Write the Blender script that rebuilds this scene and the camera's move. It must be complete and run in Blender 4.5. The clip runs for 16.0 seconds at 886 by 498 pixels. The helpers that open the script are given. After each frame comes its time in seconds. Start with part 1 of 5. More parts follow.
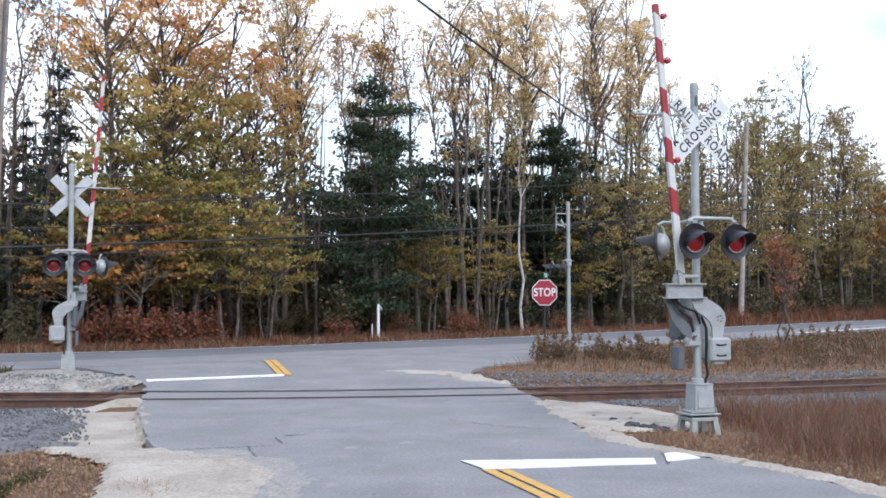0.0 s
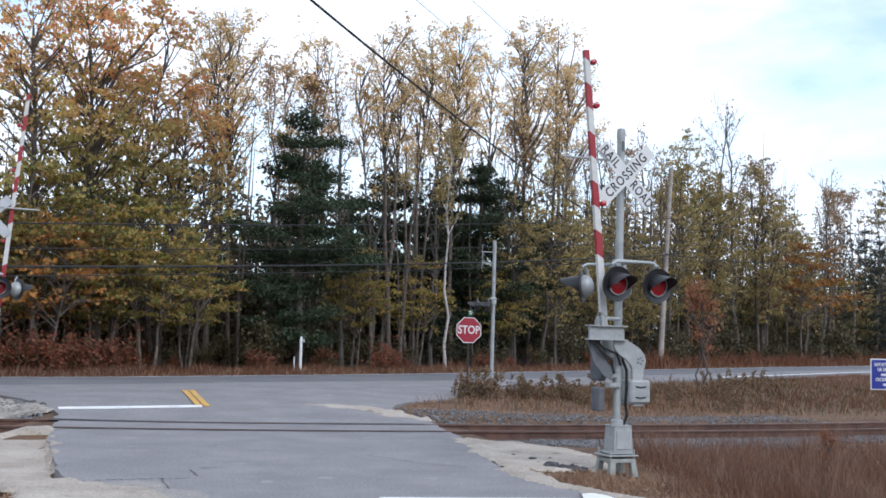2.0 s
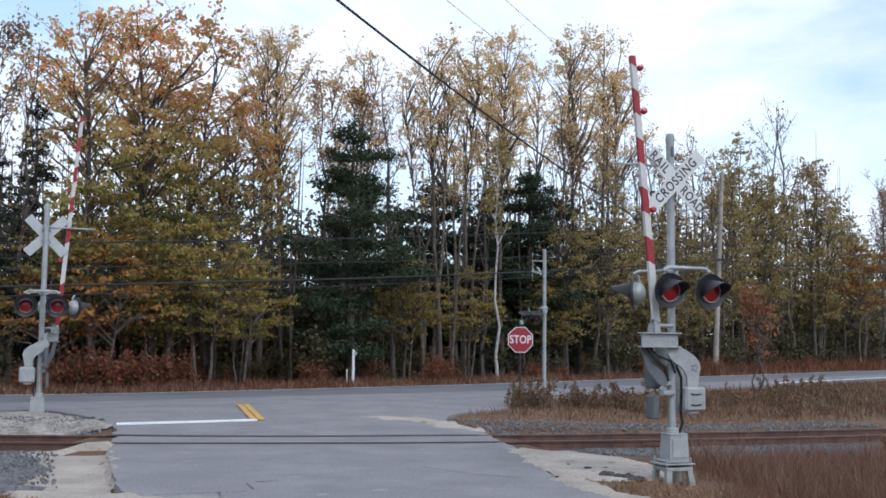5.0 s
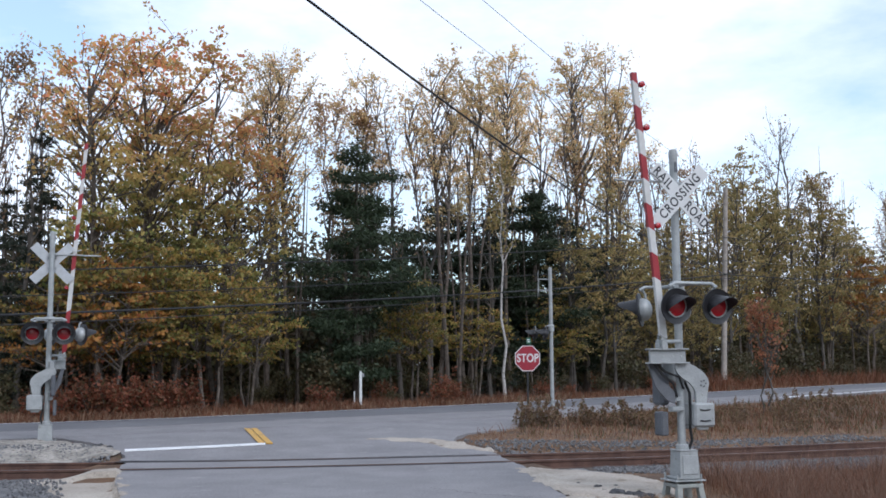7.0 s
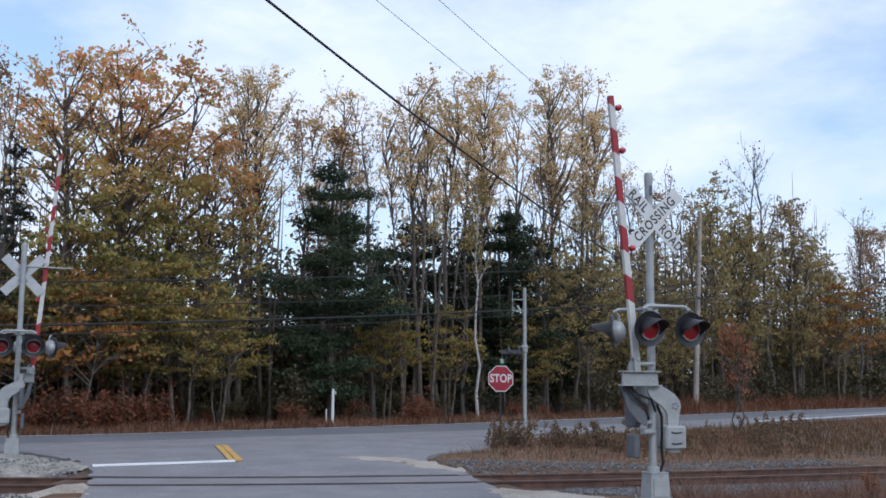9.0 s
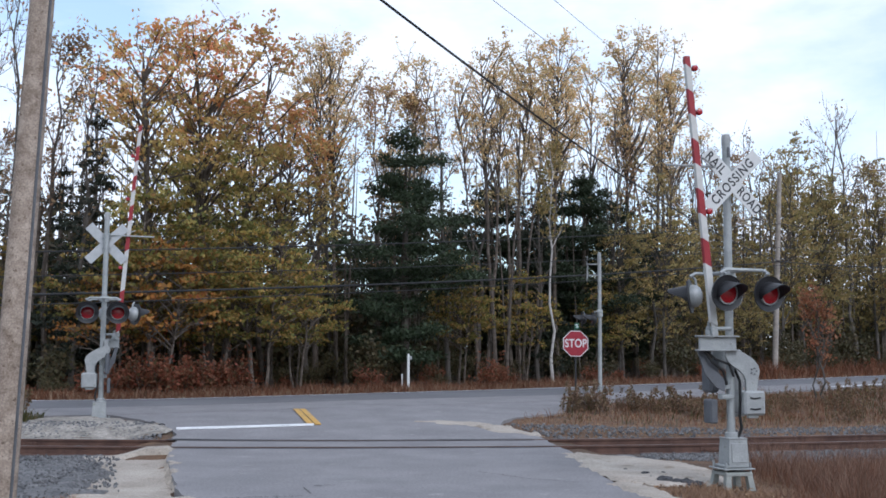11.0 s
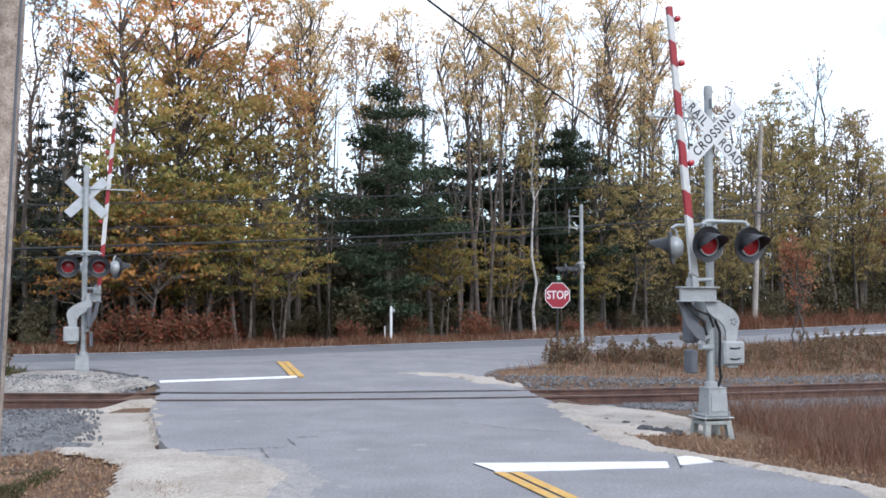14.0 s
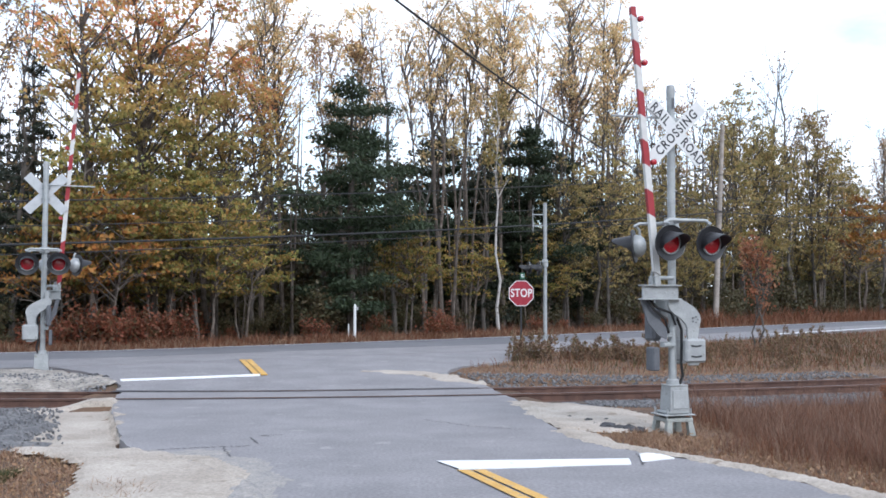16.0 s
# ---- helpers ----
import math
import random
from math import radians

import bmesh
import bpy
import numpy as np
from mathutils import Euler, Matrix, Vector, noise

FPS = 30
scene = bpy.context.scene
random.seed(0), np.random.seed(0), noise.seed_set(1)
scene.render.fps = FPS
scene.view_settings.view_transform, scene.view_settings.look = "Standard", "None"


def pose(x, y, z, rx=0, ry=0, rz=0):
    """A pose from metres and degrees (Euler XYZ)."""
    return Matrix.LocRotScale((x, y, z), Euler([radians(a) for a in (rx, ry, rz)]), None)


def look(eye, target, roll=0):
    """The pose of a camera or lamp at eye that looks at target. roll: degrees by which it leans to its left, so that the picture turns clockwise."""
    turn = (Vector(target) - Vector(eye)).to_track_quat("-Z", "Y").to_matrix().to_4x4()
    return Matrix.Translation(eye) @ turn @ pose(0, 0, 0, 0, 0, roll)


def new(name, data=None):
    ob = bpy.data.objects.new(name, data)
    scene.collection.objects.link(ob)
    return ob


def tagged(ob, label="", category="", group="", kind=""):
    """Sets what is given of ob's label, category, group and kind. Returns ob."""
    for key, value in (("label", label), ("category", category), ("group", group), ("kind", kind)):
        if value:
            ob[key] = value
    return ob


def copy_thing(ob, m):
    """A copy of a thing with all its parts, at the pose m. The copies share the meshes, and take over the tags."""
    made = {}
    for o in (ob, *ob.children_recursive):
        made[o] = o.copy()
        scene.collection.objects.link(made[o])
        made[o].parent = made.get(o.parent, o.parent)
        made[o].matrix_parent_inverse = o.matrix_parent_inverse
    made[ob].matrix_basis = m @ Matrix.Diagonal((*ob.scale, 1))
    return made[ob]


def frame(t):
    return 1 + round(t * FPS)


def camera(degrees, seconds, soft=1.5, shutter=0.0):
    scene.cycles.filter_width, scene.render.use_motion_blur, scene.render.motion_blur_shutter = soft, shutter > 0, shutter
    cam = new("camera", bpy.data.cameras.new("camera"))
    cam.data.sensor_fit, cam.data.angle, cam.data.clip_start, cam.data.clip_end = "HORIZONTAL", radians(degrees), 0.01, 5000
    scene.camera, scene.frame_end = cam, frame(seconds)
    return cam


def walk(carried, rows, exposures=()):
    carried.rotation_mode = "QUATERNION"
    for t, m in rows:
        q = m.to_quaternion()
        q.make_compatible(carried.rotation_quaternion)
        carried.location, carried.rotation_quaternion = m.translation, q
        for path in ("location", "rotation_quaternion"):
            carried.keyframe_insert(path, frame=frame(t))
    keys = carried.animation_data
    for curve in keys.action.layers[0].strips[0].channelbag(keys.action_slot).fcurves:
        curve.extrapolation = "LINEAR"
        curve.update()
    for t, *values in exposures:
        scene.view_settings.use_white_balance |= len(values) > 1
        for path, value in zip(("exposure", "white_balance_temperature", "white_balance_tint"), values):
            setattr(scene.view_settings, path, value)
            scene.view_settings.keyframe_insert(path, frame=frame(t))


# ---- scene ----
cam = camera(45.9, 16.0, soft=1.7)
EYE = (0.0, 0.0, 2.0)
PATH = [
    (0.0, EYE, (0.263, 19.977, 2.927), -0.08),
    (0.5, EYE, (0.378, 19.967, 3.091), 1.96),
    (1.0, EYE, (0.653, 19.952, 3.226), 1.79),
    (1.5, EYE, (1.193, 19.912, 3.443), 1.14),
    (2.0, EYE, (1.653, 19.865, 3.622), 1.68),
    (2.5, EYE, (2.013, 19.826, 3.702), 1.26),
    (3.0, EYE, (2.192, 19.800, 3.772), 1.53),
    (3.5, EYE, (2.488, 19.747, 3.968), 0.55),
    (4.0, EYE, (2.293, 19.765, 4.022), 0.56),
    (4.5, EYE, (1.287, 19.870, 3.883), 1.11),
    (4.7, EYE, (0.809, 19.902, 3.804), 0.71),
    (6.8, EYE, (0.494, 19.890, 4.032), 0.48),
    (7.0, EYE, (0.604, 19.871, 4.183), -0.41),
    (7.5, EYE, (0.865, 19.834, 4.425), 0.26),
    (8.0, EYE, (0.994, 19.810, 4.561), 0.38),
    (10.3, EYE, (1.142, 19.832, 4.318), 0.64),
    (10.5, EYE, (0.927, 19.856, 4.207), 0.26),
    (11.0, EYE, (-0.326, 19.909, 3.876), 0.40),
    (11.5, EYE, (-0.439, 19.921, 3.718), 0.68),
    (12.0, EYE, (-0.127, 19.947, 3.453), 0.37),
    (12.5, EYE, (0.018, 19.966, 3.171), 0.61),
    (13.0, EYE, (0.153, 19.971, 3.062), 0.33),
    (13.5, EYE, (0.154, 19.975, 2.998), 0.07),
    (14.0, EYE, (0.017, 19.976, 2.972), 0.11),
    (14.5, EYE, (0.000, 19.974, 3.015), -0.00),
    (15.0, EYE, (0.195, 19.973, 3.023), 0.32),
    (15.5, EYE, (0.420, 19.972, 2.965), 0.63),
    (16.0, EYE, (0.703, 19.966, 2.934), 0.15),
]
walk(cam, [(t, look(eye, target, roll)) for t, eye, target, roll in PATH], [(t, e, k, 19) for t, e, k in ((0.0, 0.5, 5950), (1.5, 0.28, 5950), (3.5, -0.03, 5900), (4.7, -0.05, 5900), (7.0, -0.02, 5900), (8.0, -0.2, 5700), (10.4, -0.28, 5780), (11.0, -0.06, 5850), (11.5, 0.08, 5900), (12.5, 0.35, 5950), (13.5, 0.5, 5950), (16.0, 0.5, 5950))])

# ---- world and light ----
world = bpy.data.worlds.new("sky")
scene.world = world
world.use_nodes = True
wn, wl = world.node_tree.nodes, world.node_tree.links
wn.clear()
w_out = wn.new("ShaderNodeOutputWorld")
w_bg = wn.new("ShaderNodeBackground")
w_sky = wn.new("ShaderNodeTexSky")
w_sky.sky_type = "NISHITA"
w_sky.sun_disc = False
w_sky.sun_elevation = radians(40)
w_sky.sun_rotation = radians(149)
w_sky.air_density, w_sky.dust_density = 1.0, 1.5
w_gain = wn.new("ShaderNodeMixRGB")
w_gain.blend_type = "MULTIPLY"
w_gain.inputs[0].default_value = 1.0
w_gain.inputs[2].default_value = (1.35, 1.72, 1.6, 1)
w_cloud = wn.new("ShaderNodeMixRGB")
w_cloud.inputs[2].default_value = (8.9, 9.7, 10.0, 1)
w_tc = wn.new("ShaderNodeTexCoord")
w_map = wn.new("ShaderNodeMapping")
w_map.inputs["Scale"].default_value = (1.0, 1.0, 2.6)
w_noise = wn.new("ShaderNodeTexNoise")
w_noise.inputs["Scale"].default_value = 2.2
w_noise.inputs["Detail"].default_value = 7
w_noise.inputs["Roughness"].default_value = 0.58
w_ramp = wn.new("ShaderNodeValToRGB")
w_ramp.color_ramp.elements[0].position, w_ramp.color_ramp.elements[1].position = 0.38, 0.58
w_ramp.color_ramp.elements[0].color = (0.32, 0.32, 0.32, 1)
wl.new(w_tc.outputs["Generated"], w_map.inputs[0])
wl.new(w_map.outputs[0], w_noise.inputs["Vector"])
wl.new(w_noise.outputs["Fac"], w_ramp.inputs[0])
wl.new(w_ramp.outputs[0], w_cloud.inputs[0])
wl.new(w_sky.outputs[0], w_gain.inputs[1])
wl.new(w_gain.outputs[0], w_cloud.inputs[1])
wl.new(w_cloud.outputs[0], w_bg.inputs[0])
w_bg.inputs[1].default_value = 0.122
wl.new(w_bg.outputs[0], w_out.inputs[0])
sun_data = bpy.data.lights.new("sun", "SUN")
sun_data.energy, sun_data.angle, sun_data.color = 1.6, radians(28), (1.0, 0.97, 0.93)
sun = new("sun", sun_data)
sun.matrix_world = look((24, -40, 39), (0, 0, 0))


# ---- materials ----
def nodes(name, rough=0.7, metal=0.0, spec=0.4):
    m = bpy.data.materials.new(name)
    m.use_nodes = True
    b = m.node_tree.nodes["Principled BSDF"]
    b.inputs["Roughness"].default_value = rough
    b.inputs["Metallic"].default_value = metal
    b.inputs["Specular IOR Level"].default_value = spec
    return m, m.node_tree.nodes, m.node_tree.links, b


def surface(name, c1, c2, scale=3.0, fine=60.0, rough=0.7, metal=0.0, bump=0.3, depth=0.01, c3=None, spots=0.0, spec=0.4, space="Object", fine_amount=0.35, vary=0.0):
    """Two colours mixed by broad noise, a fine grain over them, spots of a third, and relief."""
    m, n, l, b = nodes(name, rough, metal, spec)
    tc = n.new("ShaderNodeTexCoord")
    broad = n.new("ShaderNodeTexNoise")
    broad.inputs["Scale"].default_value, broad.inputs["Detail"].default_value, broad.inputs["Roughness"].default_value = scale, 6, 0.6
    grain = n.new("ShaderNodeTexNoise")
    grain.inputs["Scale"].default_value, grain.inputs["Detail"].default_value = fine, 4
    for tex in (broad, grain):
        l.new(tc.outputs[space], tex.inputs["Vector"])
    ramp = n.new("ShaderNodeValToRGB")
    ramp.color_ramp.elements[0].position, ramp.color_ramp.elements[1].position = 0.35, 0.65
    ramp.color_ramp.elements[0].color, ramp.color_ramp.elements[1].color = (*c1, 1), (*c2, 1)
    l.new(broad.outputs["Fac"], ramp.inputs[0])
    out = ramp.outputs[0]
    if c3:
        mask = n.new("ShaderNodeTexNoise")
        mask.inputs["Scale"].default_value, mask.inputs["Detail"].default_value = scale * 2.7, 5
        l.new(tc.outputs[space], mask.inputs["Vector"])
        cut = n.new("ShaderNodeValToRGB")
        cut.color_ramp.elements[0].position, cut.color_ramp.elements[1].position = 0.62 - spots, 0.70 - spots
        l.new(mask.outputs["Fac"], cut.inputs[0])
        mx = n.new("ShaderNodeMixRGB")
        mx.inputs[2].default_value = (*c3, 1)
        l.new(cut.outputs[0], mx.inputs[0])
        l.new(out, mx.inputs[1])
        out = mx.outputs[0]
    over = n.new("ShaderNodeMixRGB")
    over.blend_type = "OVERLAY"
    over.inputs[0].default_value = fine_amount
    l.new(out, over.inputs[1])
    l.new(grain.outputs["Fac"], over.inputs[2])
    out = over.outputs[0]
    if vary:
        info = n.new("ShaderNodeObjectInfo")
        hsv = n.new("ShaderNodeHueSaturation")
        rng = n.new("ShaderNodeMapRange")
        rng.inputs["To Min"].default_value, rng.inputs["To Max"].default_value = 1 - vary, 1 + vary
        l.new(info.outputs["Random"], rng.inputs["Value"])
        l.new(rng.outputs[0], hsv.inputs["Value"])
        l.new(out, hsv.inputs["Color"])
        out = hsv.outputs[0]
    l.new(out, b.inputs["Base Color"])
    bp = n.new("ShaderNodeBump")
    bp.inputs["Strength"].default_value, bp.inputs["Distance"].default_value = bump, depth
    l.new(grain.outputs["Fac"], bp.inputs["Height"])
    l.new(bp.outputs[0], b.inputs["Normal"])
    return m


def leafy(name, cols, low=None, zrange=(0, 1), rough=0.6, thru=0.35):
    """Leaves: a colour for each leaf out of cols; towards zrange's bottom the colours of low take over, as leaves turn from the top down."""
    m, n, l, b = nodes(name, rough, 0, 0.25)
    geo = n.new("ShaderNodeNewGeometry")

    def ramp_of(colours):
        r = n.new("ShaderNodeValToRGB")
        e = r.color_ramp.elements
        while len(e) < len(colours):
            e.new(0.5)
        for i, c in enumerate(colours):
            e[i].position, e[i].color = i / max(1, len(colours) - 1), (*c, 1)
        l.new(geo.outputs["Random Per Island"], r.inputs[0])
        return r.outputs[0]

    col = ramp_of(cols)
    tc = n.new("ShaderNodeTexCoord")
    if low:
        sep = n.new("ShaderNodeSeparateXYZ")
        l.new(tc.outputs["Object"], sep.inputs[0])
        patch = n.new("ShaderNodeTexNoise")
        patch.inputs["Scale"].default_value = 0.45
        l.new(tc.outputs["Object"], patch.inputs["Vector"])
        wob = n.new("ShaderNodeMath")
        wob.operation = "MULTIPLY_ADD"
        wob.inputs[1].default_value, wob.inputs[2].default_value = (zrange[1] - zrange[0]) * 1.6, -(zrange[1] - zrange[0]) * 0.8
        l.new(patch.outputs["Fac"], wob.inputs[0])
        add = n.new("ShaderNodeMath")
        l.new(sep.outputs["Z"], add.inputs[0])
        l.new(wob.outputs[0], add.inputs[1])
        rng = n.new("ShaderNodeMapRange")
        rng.inputs["From Min"].default_value, rng.inputs["From Max"].default_value = zrange
        l.new(add.outputs[0], rng.inputs["Value"])
        mx = n.new("ShaderNodeMixRGB")
        l.new(rng.outputs[0], mx.inputs[0])
        l.new(ramp_of(low), mx.inputs[1])
        l.new(col, mx.inputs[2])
        col = mx.outputs[0]
    info = n.new("ShaderNodeObjectInfo")
    hsv = n.new("ShaderNodeHueSaturation")
    rv = n.new("ShaderNodeMapRange")
    rv.inputs["To Min"].default_value, rv.inputs["To Max"].default_value = 0.8, 1.2
    l.new(info.outputs["Random"], rv.inputs["Value"])
    l.new(rv.outputs[0], hsv.inputs["Value"])
    l.new(col, hsv.inputs["Color"])
    l.new(hsv.outputs[0], b.inputs["Base Color"])
    tr = n.new("ShaderNodeBsdfTranslucent")
    l.new(hsv.outputs[0], tr.inputs["Color"])
    mix = n.new("ShaderNodeMixShader")
    mix.inputs[0].default_value = thru
    l.new(b.outputs[0], mix.inputs[1])
    l.new(tr.outputs[0], mix.inputs[2])
    l.new(mix.outputs[0], n["Material Output"].inputs["Surface"])
    return m


ASPHALT = surface("asphalt", (0.171, 0.164, 0.167), (0.216, 0.207, 0.209), 0.8, 24, 0.9, bump=0.4, depth=0.006, c3=(0.245, 0.234, 0.230), spots=-0.02, fine_amount=0.5)
ASPHALT_DARK = surface("asphalt_newer", (0.115, 0.115, 0.122), (0.145, 0.145, 0.152), 0.4, 50, 0.9, bump=0.3, depth=0.006, fine_amount=0.5)
SAND = surface("sand", (0.275, 0.238, 0.196), (0.385, 0.342, 0.290), 1.1, 30, 0.95, bump=0.7, depth=0.012, c3=(0.205, 0.165, 0.125), spots=-0.01, fine_amount=0.6)
GRAVEL_SAND = surface("gravelly_sand", (0.17, 0.155, 0.135), (0.33, 0.30, 0.26), 2.2, 14, 0.95, bump=0.9, depth=0.03, c3=(0.13, 0.10, 0.075), spots=0.02, fine_amount=0.8)
SOIL = surface("soil", (0.071, 0.044, 0.028), (0.145, 0.081, 0.043), 0.7, 14, 0.95, bump=0.8, depth=0.04, c3=(0.065, 0.054, 0.020), spots=0.0, fine_amount=0.55)
FOREST_FLOOR = surface("forest_floor", (0.05, 0.035, 0.022), (0.11, 0.065, 0.035), 0.5, 9, 0.95, bump=0.8, depth=0.05)
BALLAST = surface("ballast", (0.085, 0.085, 0.089), (0.178, 0.174, 0.170), 2.0, 17, 0.95, bump=1.0, depth=0.05, fine_amount=0.7)
STONE = surface("ballast_stone", (0.061, 0.061, 0.065), (0.194, 0.191, 0.191), 9.0, 40, 0.9, bump=0.4, depth=0.01, fine_amount=0.5)
RUST = surface("rusty_rail_steel", (0.062, 0.033, 0.025), (0.115, 0.062, 0.045), 3.0, 40, 0.8, 0.1, bump=0.4, depth=0.004)
RAILTOP = surface("worn_rail_head", (0.11, 0.10, 0.10), (0.19, 0.175, 0.17), 2.0, 60, 0.5, 0.6, bump=0.05, depth=0.002)
RUBBER = surface("rubber_flangeway", (0.03, 0.03, 0.032), (0.055, 0.055, 0.06), 2, 40, 0.8)
TIE = surface("creosoted_tie", (0.045, 0.035, 0.028), (0.10, 0.08, 0.065), 3, 40, 0.95, bump=0.6)
WHITE_LINE = surface("white_road_paint", (0.58, 0.59, 0.60), (0.70, 0.70, 0.70), 2.5, 45, 0.75, bump=0.2, depth=0.003, c3=(0.42, 0.42, 0.43), spots=-0.03)
YELLOW_LINE = surface("yellow_road_paint", (0.44, 0.25, 0.06), (0.54, 0.33, 0.09), 2.5, 45, 0.8, bump=0.2, depth=0.003, c3=(0.28, 0.24, 0.17), spots=0.03)
CRACK = surface("crack_shadow", (0.035, 0.035, 0.036), (0.07, 0.068, 0.066), 3, 30, 0.9)
GALV = surface("galvanised_steel", (0.25, 0.265, 0.265), (0.34, 0.355, 0.35), 5, 70, 0.5, 0.3, bump=0.08, depth=0.002, fine_amount=0.25)
ALU = surface("aluminium_paint", (0.25, 0.262, 0.26), (0.33, 0.34, 0.335), 4, 60, 0.55, 0.2, bump=0.06, depth=0.002, c3=(0.19, 0.19, 0.17), spots=-0.03, fine_amount=0.3)
GREYBOX = surface("grey_casting_paint", (0.24, 0.25, 0.25), (0.32, 0.33, 0.325), 4, 60, 0.55, 0.1, bump=0.08, depth=0.002, c3=(0.18, 0.175, 0.16), spots=-0.04, fine_amount=0.25)
DARKGREY = surface("dark_grey_paint", (0.075, 0.08, 0.09), (0.11, 0.115, 0.125), 4, 60, 0.6, 0.1)
BLACK = surface("black_enamel", (0.012, 0.012, 0.014), (0.022, 0.022, 0.024), 5, 60, 0.45, bump=0.05, depth=0.002)
SIGNWHITE = surface("white_reflective_sheet", (0.50, 0.51, 0.50), (0.56, 0.56, 0.55), 6, 80, 0.5, bump=0.02, depth=0.001, fine_amount=0.08)
SIGNBACK = surface("bare_aluminium_back", (0.34, 0.355, 0.36), (0.42, 0.43, 0.44), 6, 80, 0.5, 0.3, bump=0.02, fine_amount=0.15)
ARM_RED = surface("red_reflective_sheet", (0.216, 0.013, 0.018), (0.272, 0.018, 0.024), 8, 80, 0.5, bump=0.02, fine_amount=0.1)
ARM_WHITE = surface("white_gate_arm", (0.432, 0.428, 0.408), (0.496, 0.492, 0.472), 8, 80, 0.5, bump=0.02, fine_amount=0.1)
STOPRED = surface("stop_sign_red", (0.212, 0.008, 0.020), (0.255, 0.012, 0.025), 8, 80, 0.45, bump=0.02, fine_amount=0.08)
BLUE = surface("blue_sign_sheet", (0.009, 0.018, 0.180), (0.012, 0.024, 0.216), 8, 80, 0.45, bump=0.02, fine_amount=0.08)
ORANGE = surface("orange_plate", (0.403, 0.091, 0.023), (0.455, 0.117, 0.033), 8, 80, 0.55, bump=0.02, fine_amount=0.1)
GREEN = surface("green_sign_sheet", (0.006, 0.066, 0.036), (0.012, 0.084, 0.045), 8, 80, 0.5, bump=0.02, fine_amount=0.1)
REDLENS = surface("red_lens", (0.26, 0.010, 0.016), (0.36, 0.016, 0.022), 30, 120, 0.18, bump=0.25, depth=0.004, spec=0.6, fine_amount=0.3)
POLEWOOD = surface("weathered_pole_wood", (0.19, 0.145, 0.112), (0.36, 0.295, 0.24), 5, 40, 0.9, bump=0.7, depth=0.01, c3=(0.12, 0.085, 0.062), spots=0.0, fine_amount=0.55)
WIRE = surface("black_cable", (0.012, 0.012, 0.013), (0.022, 0.022, 0.022), 5, 50, 0.7)
CONCRETE = surface("weathered_foundation", (0.21, 0.22, 0.205), (0.30, 0.31, 0.285), 4, 40, 0.9, bump=0.4)
BARK = surface("grey_brown_bark", (0.057, 0.044, 0.034), (0.146, 0.120, 0.099), 3, 20, 0.95, bump=0.8, depth=0.03, vary=0.25)
BARK_PALE = surface("pale_grey_bark", (0.054, 0.048, 0.041), (0.109, 0.095, 0.082), 2.5, 18, 0.95, bump=0.6, depth=0.02, c3=(0.038, 0.032, 0.028), spots=0.0, vary=0.2)
BIRCH = surface("white_birch_bark", (0.315, 0.292, 0.270), (0.450, 0.427, 0.398), 3, 15, 0.9, bump=0.4, depth=0.02, c3=(0.045, 0.038, 0.034), spots=0.01)

OAK_LEAF = leafy("turning_oak_leaves", [(0.674, 0.220, 0.118), (0.752, 0.370, 0.146), (0.598, 0.388, 0.140), (0.465, 0.361, 0.132)], [(0.149, 0.199, 0.065), (0.309, 0.309, 0.095), (0.511, 0.382, 0.125), (0.240, 0.259, 0.089)], (7.5, 13.0), thru=0.5)
MAPLE_LEAF = leafy("yellow_green_leaves", [(0.120, 0.137, 0.037), (0.258, 0.225, 0.061), (0.380, 0.268, 0.075), (0.347, 0.181, 0.061)], [(0.094, 0.116, 0.033), (0.194, 0.171, 0.047), (0.350, 0.192, 0.061)], (2.0, 7.0), thru=0.45)
ASPEN_LEAF = leafy("golden_aspen_leaves", [(0.850, 0.607, 0.289), (0.768, 0.473, 0.217), (0.654, 0.509, 0.256), (0.529, 0.436, 0.213)], [(0.359, 0.341, 0.165), (0.614, 0.486, 0.251)], (8.0, 13.0), thru=0.5)
BROWN_LEAF = leafy("brown_dry_leaves", [(0.302, 0.172, 0.106), (0.398, 0.253, 0.136), (0.265, 0.199, 0.108)], None, thru=0.45)
RED_LEAF = leafy("red_brown_brush_leaves", [(0.208, 0.056, 0.037), (0.258, 0.091, 0.047), (0.166, 0.076, 0.042), (0.101, 0.073, 0.034)], None, thru=0.4)
ORANGE_MAPLE_LEAF = leafy("orange_maple_leaves", [(0.34, 0.13, 0.035), (0.36, 0.19, 0.045), (0.26, 0.085, 0.03), (0.24, 0.19, 0.05)], None)
ORANGE_LEAF = leafy("orange_sapling_leaves", [(0.388, 0.133, 0.070), (0.338, 0.168, 0.088), (0.279, 0.109, 0.059)], None, thru=0.45)
OLIVE_LEAF = leafy("olive_yellow_leaves", [(0.196, 0.180, 0.067), (0.325, 0.263, 0.104), (0.432, 0.296, 0.121), (0.151, 0.142, 0.060)], None, thru=0.5)
PINE_NEEDLE = leafy("pine_needles", [(0.018, 0.029, 0.015), (0.028, 0.042, 0.021), (0.038, 0.051, 0.025)], None, thru=0.15)
SPRUCE_NEEDLE = leafy("spruce_needles", [(0.019, 0.026, 0.018), (0.030, 0.038, 0.024)], None, thru=0.1)
GRASS_TAN = leafy("dry_tan_grass", [(0.263, 0.173, 0.109), (0.317, 0.215, 0.139), (0.223, 0.124, 0.075), (0.189, 0.107, 0.068)], None, thru=0.3)
